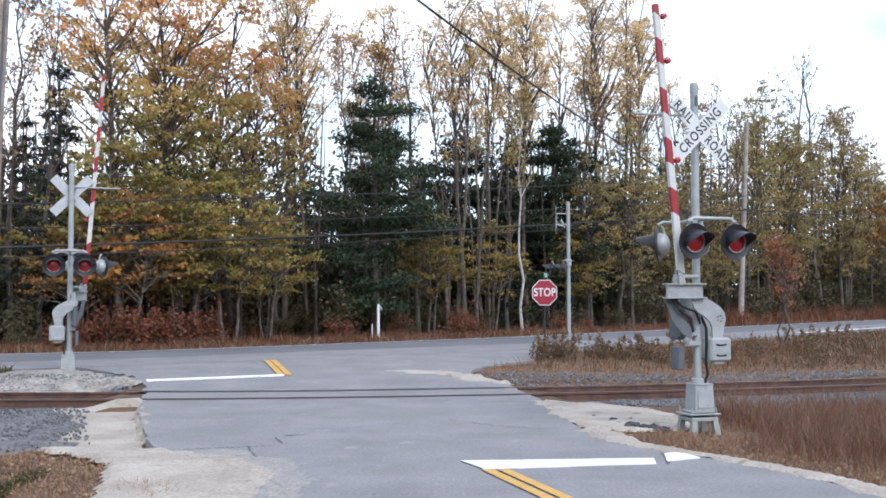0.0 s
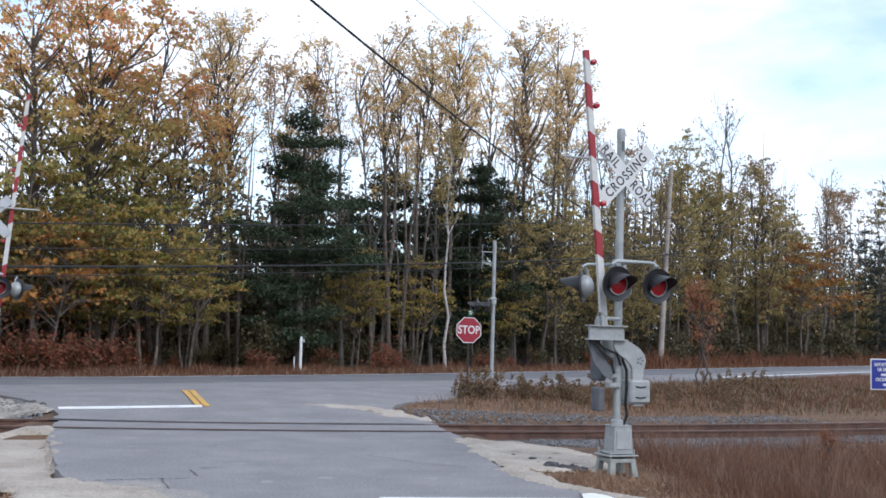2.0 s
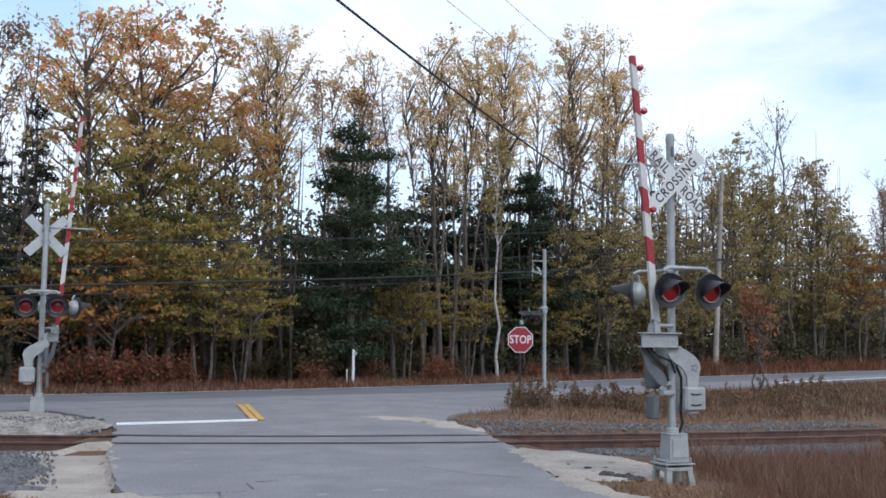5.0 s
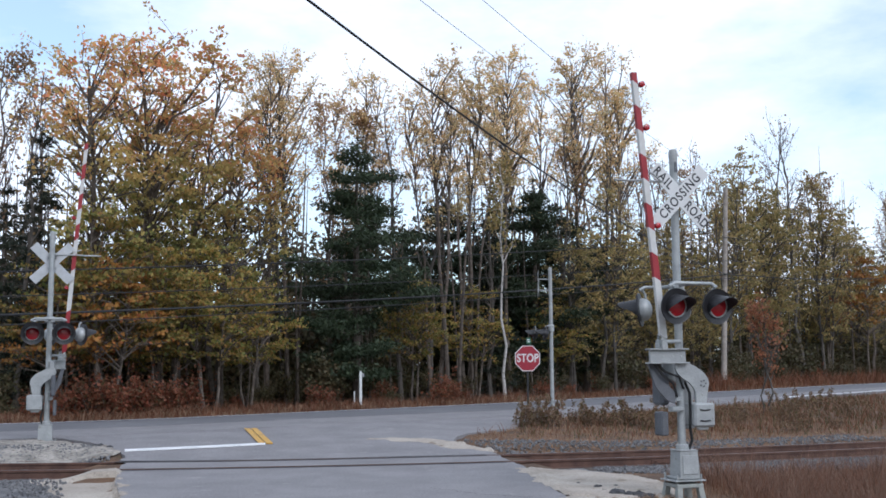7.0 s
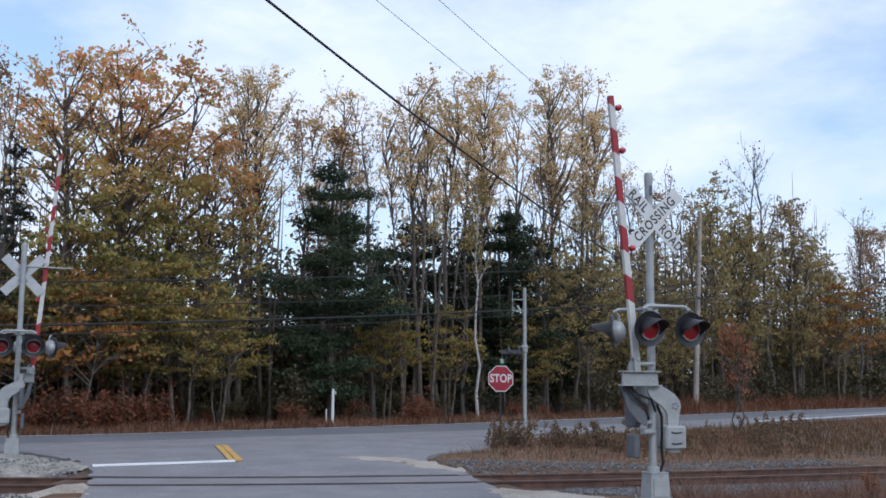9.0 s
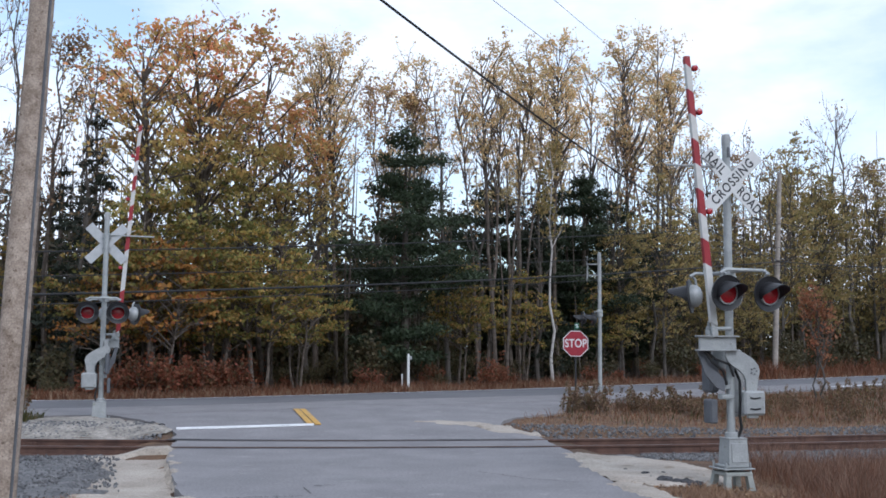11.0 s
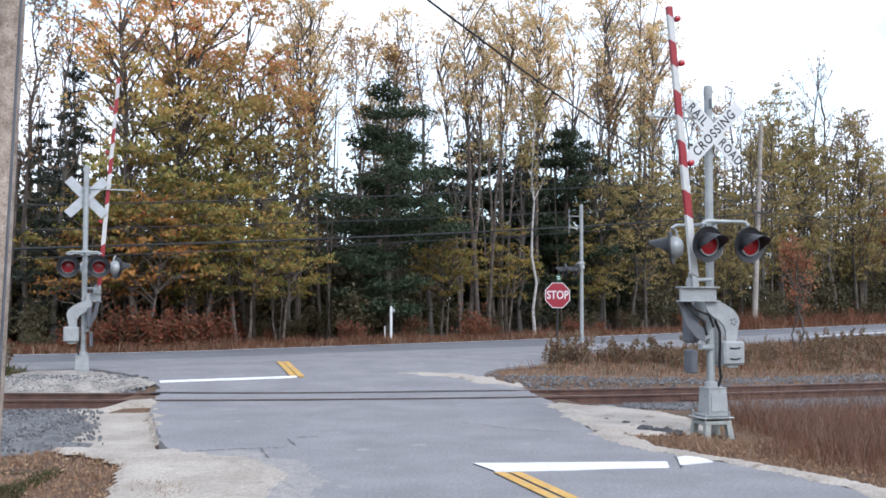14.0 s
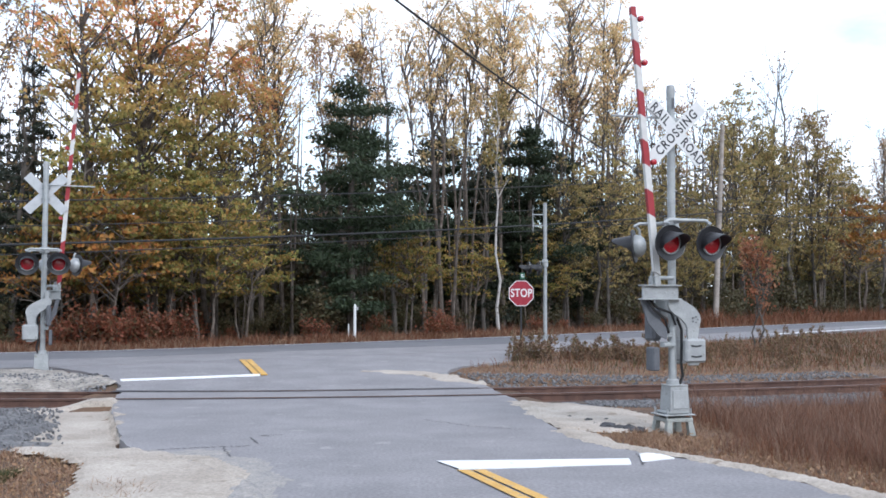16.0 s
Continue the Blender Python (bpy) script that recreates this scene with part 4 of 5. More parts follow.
def notice_sign(m):
    s = thing("notice_sign", m, "blue railway notice sign with white lines on a steel post", "sign")
    part("post", Geo().slab([(-0.035, -0.5), (0.035, -0.5), (0.035, 1.83), (-0.035, 1.83)], 0.02, pose(0, 0.02, 0)).slab([(-0.012, -0.5), (0.012, -0.5), (0.012, 1.83), (-0.012, 1.83)], 0.03, pose(0, -0.002, 0)), GALV, s, "ribbed galvanised post")
    pl = part("plate", Geo().box((0, -0.022, 1.62), (0.645, 0.006, 0.41), None, 0, 0.002), SIGNWHITE, s, "white-bordered plate")
    part("blue_field", Geo().box((0, -0.027, 1.62), (0.615, 0.004, 0.38)), BLUE, pl, "blue field")
    for z, text, wide in ((1.745, "REPORT MALFUNCTION", 0.80), (1.68, "OR EMERGENCY TO", 0.80)):
        lettering("lettering", text, 0.062, SIGNWHITE, pl, pose(0, -0.0315, z, 90, 0, 0), 1.0, wide)
    lettering("lettering", "CROSSING#", 0.062, SIGNWHITE, pl, pose(-0.12, -0.0315, 1.55, 90, 0, 0), 1.0, 0.80)
    for z, x, w in ((1.615, -0.17, 0.34), (1.55, 0.06, 0.42), (1.485, -0.14, 0.28)):
        k = 0
        while x < w / 2 - 0.02:
            g = Geo()
            step = (0.11, 0.07, 0.14, 0.09)[k % 4]
            g.box((x + step / 2 - 0.006, -0.0305, z), (min(step - 0.014, w / 2 - x), 0.003, 0.030))
            x, k = x + step, k + 1
            part("printed_word", g, SIGNWHITE, pl)
    op = part("orange_plate", Geo().box((0.01, -0.022, 1.27), (0.19, 0.005, 0.28), None, 0, 0.002), ORANGE, s, "small faded orange plate")
    for i in range(4):
        part("printed_line", Geo().box((0.01, -0.026, 1.36 - i * 0.05), (0.13 - 0.02 * (i % 2), 0.003, 0.016)), ARM_RED, op)
    return s


notice_sign(pose(7.12, 13.4, 0.02, 0, 0, 8))


def marker_post(m):
    s = thing("marker_post", m, "white utility marker post on the grass verge", "post")
    part("pipe", Geo().lathe([(0.055, -0.1), (0.055, 1.45), (0.03, 1.52), (0.0, 1.53)], 12), SIGNWHITE, s, smooth=True)
    part("fitting", Geo().box((0.09, -0.01, 1.36), (0.10, 0.08, 0.14), None, 0, 0.015), ALU, s)
    return s


marker_post(pose(-2.02, 41.6, 0.22))
stake = thing("marker_stake", pose(-2.27, 41.7, 0.2), "thin white stake beside the marker post", "post")
part("stake", Geo().box((0, 0, 0.35), (0.05, 0.02, 0.8), None, 0, 0.004), SIGNWHITE, stake)


# ---- utility poles and wires ----
def utility_pole(name, base, top, r0, r1, label, arms=(), wood=POLEWOOD):
    s = thing(name, Matrix.Translation(base), label, "utility pole", "utility poles")
    d = Vector(top) - Vector(base)
    part("pole", Geo().tube([(0, 0, -0.3)] + [d * (i / 8) for i in range(9)], [r0] + [r0 + (r1 - r0) * i / 8 for i in range(9)], 16), wood, s, "weathered wooden pole", smooth=True)
    for h, w in arms:
        p = d * h
        part("crossarm", Geo().box((p.x, p.y - 0.2, p.z), (w, 0.10, 0.12), None, 0, 0.01), POLEWOOD, s)
        for k in (-0.45, -0.2, 0.2, 0.45):
            part("insulator", Geo().lathe([(0.02, 0.0), (0.05, 0.03), (0.03, 0.08), (0.05, 0.11), (0.0, 0.16)], 8, pose(p.x + k * w, p.y - 0.2, p.z + 0.06)), DARKGREY, s)
    return s


utility_pole("utility_pole", (-6.03, 13.9, -0.12), (-5.49, 13.9, 13.4), 0.20, 0.12, "leaning weathered wooden utility pole beside the railway")
near_pole = bpy.data.objects["utility_pole"]
part("ground_wire_cover", Geo().tube([(0.178, -0.090, 0.0), (0.54 + 0.107, -0.054, 13.5)], 0.022, 6), DARKGREY, near_pole, "dark strip covering a ground wire")
far_pole = utility_pole("utility_pole", (19.9, 66.8, 0.3), (20.5, 66.8, 13.3), 0.19, 0.13, "pale wooden utility pole across the highway", (), POLE_PALE)


def cable(name, a, b, sag, r, label):
    a, b = Vector(a), Vector(b)
    pts = [a.lerp(b, i / 40) - Vector((0, 0, sag * 4 * (i / 40) * (1 - i / 40))) for i in range(41)]
    ob = part(name, Geo().tube(pts, r, 6), WIRE, None, smooth=True)
    return tagged(ob, label, "cable", "overhead wires")


POLE_NEAR, POLE_FAR = Vector((-5.73, 13.9, 0)), Vector((20.35, 66.6, 0))
up = lambda p, z, dx=0.0: (p.x + dx, p.y, z)
cable("service_cable", up(POLE_NEAR, 10.42), up(POLE_FAR, 7.6), 1.0, 0.03, "thick black cable slung between utility poles")
cable("overhead_wire", up(POLE_NEAR, 11.9), up(POLE_FAR, 12.7, -0.9), 0.9, 0.008, "thin overhead wire between utility poles")
cable("overhead_wire", up(POLE_NEAR, 13.2), up(POLE_FAR, 12.8, 0.9), 0.8, 0.008, "thin overhead wire between utility poles")
for z0, z1, z2, r in ((1.9, 7.6, 12.0, 0.035), (1.6, 7.35, 11.6, 0.018), (2.2, 8.5, 13.2, 0.016), (2.43, 10.0, 15.0, 0.022)):
    cable("overhead_wire", (-30, 8, z0), up(POLE_FAR, z1), 0.6, r, "dark overhead wire along the highway")
    cable("overhead_wire", up(POLE_FAR, z1), (60, 112, z2), 0.7, r, "dark overhead wire along the highway")


# ---- vegetation ----
def cards(points, size, rng, stretch=1.5, upright=0.0, mat=None, name="crown", parent=None, label=""):
    """Small kite-shaped leaves at the points, each turned its own way."""
    pts = np.asarray(points, float)
    n = len(pts)
    a = rng.normal(size=(n, 3))
    a[:, 2] = a[:, 2] * (1 - upright) + upright * 2.0
    a /= np.linalg.norm(a, axis=1)[:, None]
    b = np.cross(a, rng.normal(size=(n, 3)))
    b /= np.linalg.norm(b, axis=1)[:, None] + 1e-9
    s = size * rng.uniform(0.55, 1.25, (n, 1))
    v = np.stack([pts - a * s * stretch * 0.5, pts + b * s * 0.42, pts + a * s * stretch * 0.5, pts - b * s * 0.42], 1).reshape(-1, 3)
    me = bpy.data.meshes.new(name)
    me.vertices.add(4 * n)
    me.vertices.foreach_set("co", v.ravel())
    me.loops.add(4 * n)
    me.loops.foreach_set("vertex_index", np.arange(4 * n, dtype=np.int32))
    me.polygons.add(n)
    me.polygons.foreach_set("loop_start", np.arange(0, 4 * n, 4, dtype=np.int32))
    me.materials.append(mat)
    me.update(calc_edges=True)
    ob = new(name, me)
    if parent:
        ob.parent = parent
    return tagged(ob, label) if label else ob


def broadleaf(height, spread, start, bark, leaf, leaves, size, seed, r0=0.16, stems=1, limbs=11, rise_angle=0.75, clump=0.55, top_bias=1.0, label="", name="tree", category="tree", twigs=4):
    """A deciduous tree: forked trunk, limbs, twigs and clumps of leaves at the twigs. Crown between start*height and height."""
    rng = np.random.default_rng(seed)
    root = thing(name, Matrix.Identity(4), label, category)
    g = Geo()
    tips = []
    for st in range(stems):
        lean = rng.normal(0, 0.05 if stems == 1 else 0.11, 2)
        h = height * (1.0 if st == 0 else rng.uniform(0.8, 0.98))
        rr = r0 if st == 0 else r0 * 0.75
        base = np.array([rng.normal(0, 0.22), rng.normal(0, 0.22), -0.2]) if st else np.array([0, 0, -0.2])
        k = 9
        line = [base]
        for i in range(1, k + 1):
            line.append(np.array([base[0] + lean[0] * h * i / k + rng.normal(0, 0.10), base[1] + lean[1] * h * i / k + rng.normal(0, 0.10), h * 0.97 * i / k]))
        g.tube(line, [rr * (1.25 if i == 0 else 1) * (1 - 0.93 * (i / k) ** 0.9) + 0.012 for i in range(k + 1)], 7)
        for j in range(limbs):
            u = start + (0.97 - start) * ((j + rng.uniform(0, 1)) / limbs)
            f = u * k
            i0 = min(k - 1, int(f))
            p = line[i0] + (line[i0 + 1] - line[i0]) * (f - i0)
            az = rng.uniform(0, 2 * math.pi)
            hump = math.sin(math.pi * min(1.0, 0.18 + 0.82 * (u - start) / (1 - start))) ** 0.6
            L = spread * (0.45 + 0.65 * rng.uniform()) * (0.35 + 0.75 * hump)
            tilt = rise_angle + rng.normal(0, 0.15)
            d = np.array([math.cos(az) * math.sin(tilt), math.sin(az) * math.sin(tilt), math.cos(tilt)])
            seg = [p]
            for q in range(4):
                d = d + np.array([rng.normal(0, 0.13), rng.normal(0, 0.13), 0.10])
                d /= np.linalg.norm(d)
                seg.append(seg[-1] + d * L / 4)
            rb = rr * (1 - u) * 0.55 + 0.016
            g.tube(seg, [rb, rb * 0.75, rb * 0.5, rb * 0.33, 0.008], 5, cap=False)
            for q in range(twigs):
                w = rng.uniform(0.35, 1.0) * 4
                i1 = min(3, int(w))
                o = seg[i1] + (seg[i1 + 1] - seg[i1]) * (w - i1)
                td = d + rng.normal(0, 0.6, 3)
                td /= np.linalg.norm(td)
                tl = L * rng.uniform(0.18, 0.42)
                e = o + td * tl + np.array([0, 0, tl * 0.25])
                g.tube([o, (o + e) / 2 + rng.normal(0, 0.04, 3), e], [0.016, 0.011, 0.006], 3, cap=False)
                tips.append((o, e, u))
            tips.append((seg[2], seg[4], u))
    part("trunk", g, bark, root, smooth=True)
    if leaves:
        wts = np.array([(t[2]) ** top_bias for t in tips])
        keep = rng.uniform(size=len(tips)) ** 2.4 + 0.04
        wts = wts * keep
        pick = rng.choice(len(tips), leaves, p=wts / wts.sum())
        o = np.array([t[0] for t in tips])[pick]
        e = np.array([t[1] for t in tips])[pick]
        u = rng.uniform(0.25, 1.1, (leaves, 1))
        pts = o + (e - o) * u + rng.normal(0, clump * 0.45, (leaves, 3)) * np.array([1, 1, 0.8])
        cards(pts, size, rng, 1.35, 0.0, leaf, "crown", root)
    return root


def crown_tree(height, profile, bark, leaf, leaves, size, seed, label, name, stems=1, clumps=60, clump=0.6, flat=0.5, r0=0.16, climb=0.8, low=0.25, gap=0.8, splay=0.45, twigs=4):
    """A deciduous tree whose boughs reach for clumps of leaves spread through a crown: profile gives its radius at shares of the height."""
    rng = np.random.default_rng(seed)
    root = thing(name, Matrix.Identity(4), label, "tree")
    g = Geo()
    us, rs = [p[0] for p in profile], [p[1] for p in profile]
    lines = []
    for k in range(stems):
        az = rng.uniform(0, 6.28) if stems == 1 else 6.28 * k / stems + rng.uniform(-0.5, 0.5)
        out = 0.25 if stems == 1 else max(rs) * splay * rng.uniform(0.6, 1.1)
        top = height * (0.96 if k == 0 else rng.uniform(0.80, 0.95))
        foot = 0.0 if stems == 1 else 0.28
        wob = np.cumsum(rng.normal(0, 0.07, (11, 2)), 0)
        line = [np.array([math.cos(az) * (foot + out * (i / 10) ** 1.4) + wob[i, 0], math.sin(az) * (foot + out * (i / 10) ** 1.4) + wob[i, 1], -0.2 + (top + 0.2) * i / 10]) for i in range(11)]
        rr = r0 * (1 if k == 0 else rng.uniform(0.6, 0.9))
        g.tube(line, [rr * (1.3 if i == 0 else 1) * (1 - 0.93 * (i / 10) ** 0.85) + 0.010 for i in range(11)], 7)
        lines.append(np.array(line))
    grid = np.linspace(us[0], us[-1], 60)
    wide = np.interp(grid, us, rs) + 0.2
    centres = []
    while len(centres) < clumps:
        for _ in range(10):
            u = rng.choice(grid, p=wide / wide.sum())
            az, r = rng.uniform(0, 6.28), np.interp(u, us, rs) * math.sqrt(rng.uniform(0.03, 1.0))
            c = np.array([r * math.cos(az), r * math.sin(az), u * height])
            if all(np.linalg.norm((c - q) * np.array([1, 1, 1.3])) > gap for q in centres):
                break
        centres.append(c)
    tips = []
    for c in centres:
        best = None
        for line in lines:
            p = np.array([np.interp(c[2], line[:, 2], line[:, j]) for j in range(2)])
            d = math.hypot(*(p - c[:2]))
            if best is None or d < best[0]:
                best = (d, line)
        d, line = best
        za = min(max(c[2] - climb * d - 0.25, low * height * rng.uniform(0.9, 1.2)), line[-1, 2] * 0.97)
        o = np.array([np.interp(za, line[:, 2], line[:, j]) for j in range(3)])
        span = np.linalg.norm(c - o)
        m1 = o + (c - o) * 0.35 + rng.normal(0, 0.05, 3) * span + np.array([0, 0, 0.05 * span])
        m2 = o + (c - o) * 0.70 + rng.normal(0, 0.05, 3) * span + np.array([0, 0, 0.04 * span])
        rad = 0.014 + 0.011 * span
        g.tube([o, m1, m2, c], [rad, rad * 0.75, rad * 0.5, 0.007], 5, cap=False)
        lush = rng.uniform(0.25, 1.0) ** 1.5
        for _ in range(twigs):
            a = m2 + (c - m2) * rng.uniform(-0.3, 1.0)
            e = c + rng.normal(0, clump, 3) * np.array([1, 1, flat])
            g.tube([a, (a + e) / 2 + rng.normal(0, 0.05, 3), e], [0.013, 0.009, 0.005], 3, cap=False)
            tips.append((a, e, lush))
    part("trunk", g, bark, root, smooth=True)
    w = np.array([t[2] for t in tips])
    pick = rng.choice(len(tips), leaves, p=w / w.sum())
    o, e = np.array([t[0] for t in tips])[pick], np.array([t[1] for t in tips])[pick]
    pts = o + (e - o) * rng.uniform(0.35, 1.2, (leaves, 1)) + rng.normal(0, clump * 0.30, (leaves, 3)) * np.array([1, 1, flat])
    cards(pts, size, rng, 1.35, 0.0, leaf, "crown", root)
    return root


def pine(height, shape, tufts, needles, seed, mat, label, size=0.10, name="pine_tree", droop=0.0, r0=0.2, whorls=13, thick=0.16, gaps=0.15):
    """A conifer: straight trunk, whorls of level boughs, side twigs that end in tufts of needles. shape gives the reach at shares of the height."""
    rng = np.random.default_rng(seed)
    root = thing(name, Matrix.Identity(4), label, "conifer")
    g = Geo()
    g.tube([(0, 0, -0.2), (0.05, 0.0, height * 0.4), (0.0, 0.06, height * 0.75), (0, 0, height)], [r0, r0 * 0.75, r0 * 0.4, 0.02], 8)
    us, rs = [p[0] for p in shape], [p[1] for p in shape]
    heads = [np.array([[0, 0, height * 0.98], [0.05, 0.05, height * 0.95]])]
    for wv in range(whorls):
        u = us[0] + (0.97 - us[0]) * (wv + rng.uniform(-0.2, 0.2)) / whorls
        for k in range(5):
            az = 6.28 * k / 5 + rng.uniform(-0.5, 0.5) + wv * 0.7
            if rng.uniform() < gaps:
                continue
            L = float(np.interp(u, us, rs)) * rng.uniform(0.32, 1.22) + 0.15
            p = np.array([0, 0, height * (u + rng.uniform(-0.035, 0.035) * (1 - u) * 1.6)])
            lift = rng.normal(0.10, 0.10) + 0.5 * max(0, u - 0.8) / 0.2 - droop
            e = p + np.array([math.cos(az), math.sin(az), lift]) * L
            m = (p + e) / 2 - np.array([0, 0, 0.06 * L])
            g.tube([p, m, e], [0.05 * (1 - u) + 0.015, 0.03 * (1 - u) + 0.01, 0.006], 4, cap=False)
            side = np.array([-math.sin(az), math.cos(az), 0])
            n = max(3, int(tufts * L / max(rs)))
            t = rng.uniform(0.15, 1.0, (n, 1)) ** 0.7
            off = rng.normal(0, 0.30, (n, 1)) * L * (1.1 - 0.7 * t)
            q = p + (e - p) * t + side * off - np.array([0, 0, 1]) * (0.06 * L * np.sin(3.14 * t) + droop * 0.5 * np.abs(off)) + rng.normal(0, 0.05, (n, 3))
            for j in range(0, n, 3):
                b = p + (e - p) * max(0.0, float(t[j, 0]) - 0.12)
                g.tube([b, q[j]], [0.010, 0.004], 3, cap=False)
            heads.append(q)
    part("trunk", g, BARK, root, smooth=True)
    h = np.concatenate(heads)
    pts = np.repeat(h, needles, 0) + rng.normal(0, thick, (len(h) * needles, 3)) * np.array([1, 1, 0.5])
    cards(pts, size, rng, 2.6, 0.15, mat, "crown", root)
    return root


def shrub(height, spread, leaves, size, seed, leaf, label, name="shrub", bark=BARK, stems=9):
    rng = np.random.default_rng(seed)
    root = thing(name, Matrix.Identity(4), label, "shrub")
    g = Geo()
    o, e = [], []
    for s in range(stems):
        az, ln = rng.uniform(0, 2 * math.pi), height * rng.uniform(0.55, 1.0)
        b = np.array([rng.normal(0, spread * 0.25), rng.normal(0, spread * 0.25), -0.1])
        t = b + np.array([math.cos(az) * spread * rng.uniform(0.2, 0.9), math.sin(az) * spread * rng.uniform(0.2, 0.9), ln])
        m = (b + t) / 2 + np.array([rng.normal(0, 0.1), rng.normal(0, 0.1), ln * 0.12])
        g.tube([b, m, t], [0.025, 0.016, 0.006], 4, cap=False)
        for q in range(4):
            p = m + (t - m) * rng.uniform(-0.5, 0.9)
            x = p + rng.normal(0, 0.28, 3) * spread + np.array([0, 0, 0.2 * height])
            g.tube([p, x], [0.010, 0.004], 3, cap=False)
            o.append(p), e.append(x)
        o.append(m), e.append(t)
    part("stem", g, bark, root)
    o, e = np.array(o), np.array(e)
    k = rng.integers(0, len(o), leaves)
    pts = o[k] + (e[k] - o[k]) * rng.uniform(0, 1.1, (leaves, 1)) + rng.normal(0, 0.13 * spread, (leaves, 3))
    pts[:, 2] = np.maximum(pts[:, 2], 0.05)
    cards(pts, size, rng, 1.4, 0.0, leaf, "foliage", root)
    return root


def plant(ob, x, y, scale=1.0, turn=0.0, tall=1.0, label="", first=False):
    m = Matrix.Translation((x, y, land(x, y) - 0.02)) @ Matrix.Rotation(turn, 4, "Z") @ Matrix.Diagonal((scale, scale, scale * tall, 1))
    if first:
        ob.matrix_basis = m
        return ob
    c = copy_thing(ob, m)
    return tagged(c, label) if label else c


class Stock:
    """Grown plants of a kind: the first one planted is the grown one, the rest are copies."""

    def __init__(self, *grown):
        self.grown, self.used, self.k = list(grown), [False] * len(grown), 0

    def put(self, x, y, scale=1.0, turn=None, tall=1.0, pick=None, label=""):
        i = (self.k if pick is None else pick) % len(self.grown)
        self.k += 1
        t = (self.k * 2.4) % 6.28 if turn is None else turn
        first = not self.used[i]
        self.used[i] = True
        ob = plant(self.grown[i], x, y, scale, t, tall, label, first)
        if first and label:
            tagged(ob, label)
        return ob


oak = Stock(*[crown_tree(15.0, [(0.34, 2.0), (0.5, 3.0), (0.68, 3.9), (0.82, 4.1), (0.93, 3.2), (1.0, 1.5)], BARK, OAK_LEAF, 8600, 0.15, 10 + i, "tall oak with rust-orange crown above olive leaves, at the wood's edge", "oak_tree", 3, 120, 0.55, 0.45, 0.19, 0.9, 0.3, 0.85) for i in range(2)])
aspen = Stock(*[crown_tree(18.6, [(0.52, 0.7), (0.66, 1.6), (0.8, 2.3), (0.92, 2.1), (1.0, 1.0)], BARK, ASPEN_LEAF, 3800, 0.12, 30 + i, "tall aspen with thin golden leaves at its top", "aspen_tree", 1 + i % 3, 58, 0.42, 0.7, 0.14, 1.5, 0.36, 0.55) for i in range(3)])
sparse = Stock(*[broadleaf(15.0, 2.6, 0.45, BARK, BROWN_LEAF, 1300, 0.13, 50 + i, 0.13, 1, 14, 0.6, 0.5, 2.0, "half-bare tree with a few brown leaves", "bare_tree", twigs=5) for i in range(2)])
bare = Stock(*[broadleaf(14.5, 2.4, 0.35, BARK_PALE, BROWN_LEAF, 120, 0.13, 60 + i, 0.11, 1, 15, 0.55, 0.5, 1.0, "leafless grey tree in the wood", "bare_tree", twigs=6) for i in range(2)])
maple = Stock(*[crown_tree(9.0, [(0.34, 1.9), (0.5, 2.9), (0.72, 2.6), (0.9, 1.6), (1.0, 0.5)], BARK, MAPLE_LEAF, 4600, 0.16, 70 + i, "young maple with yellow-green leaves at the wood's edge", "maple_tree", 2, 62, 0.55, 0.28, 0.10, 0.55, 0.25, 0.8) for i in range(2)])
orange_maple = Stock(crown_tree(5.6, [(0.45, 2.0), (0.62, 2.6), (0.8, 1.7), (1.0, 0.4)], BARK, ORANGE_MAPLE_LEAF, 2000, 0.15, 78, "low maple with orange leaves in flat sprays under the oaks", "maple_tree", 2, 34, 0.5, 0.25, 0.07, 0.4, 0.3, 0.7))
olive = Stock(*[crown_tree(14.0, [(0.22, 1.3), (0.42, 2.2), (0.65, 2.4), (0.85, 1.6), (1.0, 0.4)], BARK_PALE, OLIVE_LEAF, 5200, 0.15, 90 + i, "slender tree with olive-yellow autumn leaves", "birch_tree", 1 + i, 85, 0.5, 0.5, 0.12, 1.0, 0.18, 0.7) for i in range(2)])
birch = Stock(broadleaf(12.5, 1.9, 0.5, BIRCH, OLIVE_LEAF, 900, 0.14, 110, 0.075, 1, 10, 0.6, 0.45, 1.0, "leaning birch with white peeling bark", "birch_tree"))
white_pine = Stock(*[pine(12.0, [(0.12, 2.2), (0.35, 3.0), (0.55, 3.3), (0.72, 2.3), (0.86, 1.2), (1.0, 0.25)], 40, 22, 120 + i, PINE_NEEDLE, "dark green white pine with level boughs at the wood's edge", 0.09, whorls=13, thick=0.24, gaps=0.2) for i in range(2)])
spruce = Stock(pine(10.5, [(0.06, 1.9), (0.3, 1.6), (0.6, 1.0), (0.85, 0.45), (1.0, 0.1)], 15, 14, 130, SPRUCE_NEEDLE, "narrow dark spruce among bare trees", 0.08, "spruce_tree", 0.22, 0.13, 20, 0.12, 0.1))
brush = Stock(*[shrub(2.3, 1.5, 1000, 0.17, 140 + i, RED_LEAF, "red-brown oak brush under the trees") for i in range(2)])
thicket = Stock(*[shrub(3.4, 2.4, 1200, 0.22, 155 + i, THICKET_SHADE_LEAF, "tangled undergrowth inside the wood, leaves coloured dark for the shade there") for i in range(2)])
sapling = Stock(broadleaf(3.9, 1.3, 0.30, BARK_PALE, ORANGE_LEAF, 900, 0.10, 160, 0.03, 2, 10, 0.5, 0.28, 0.8, "slim sapling with orange leaves on the grassy bank", "sapling", "sapling"))


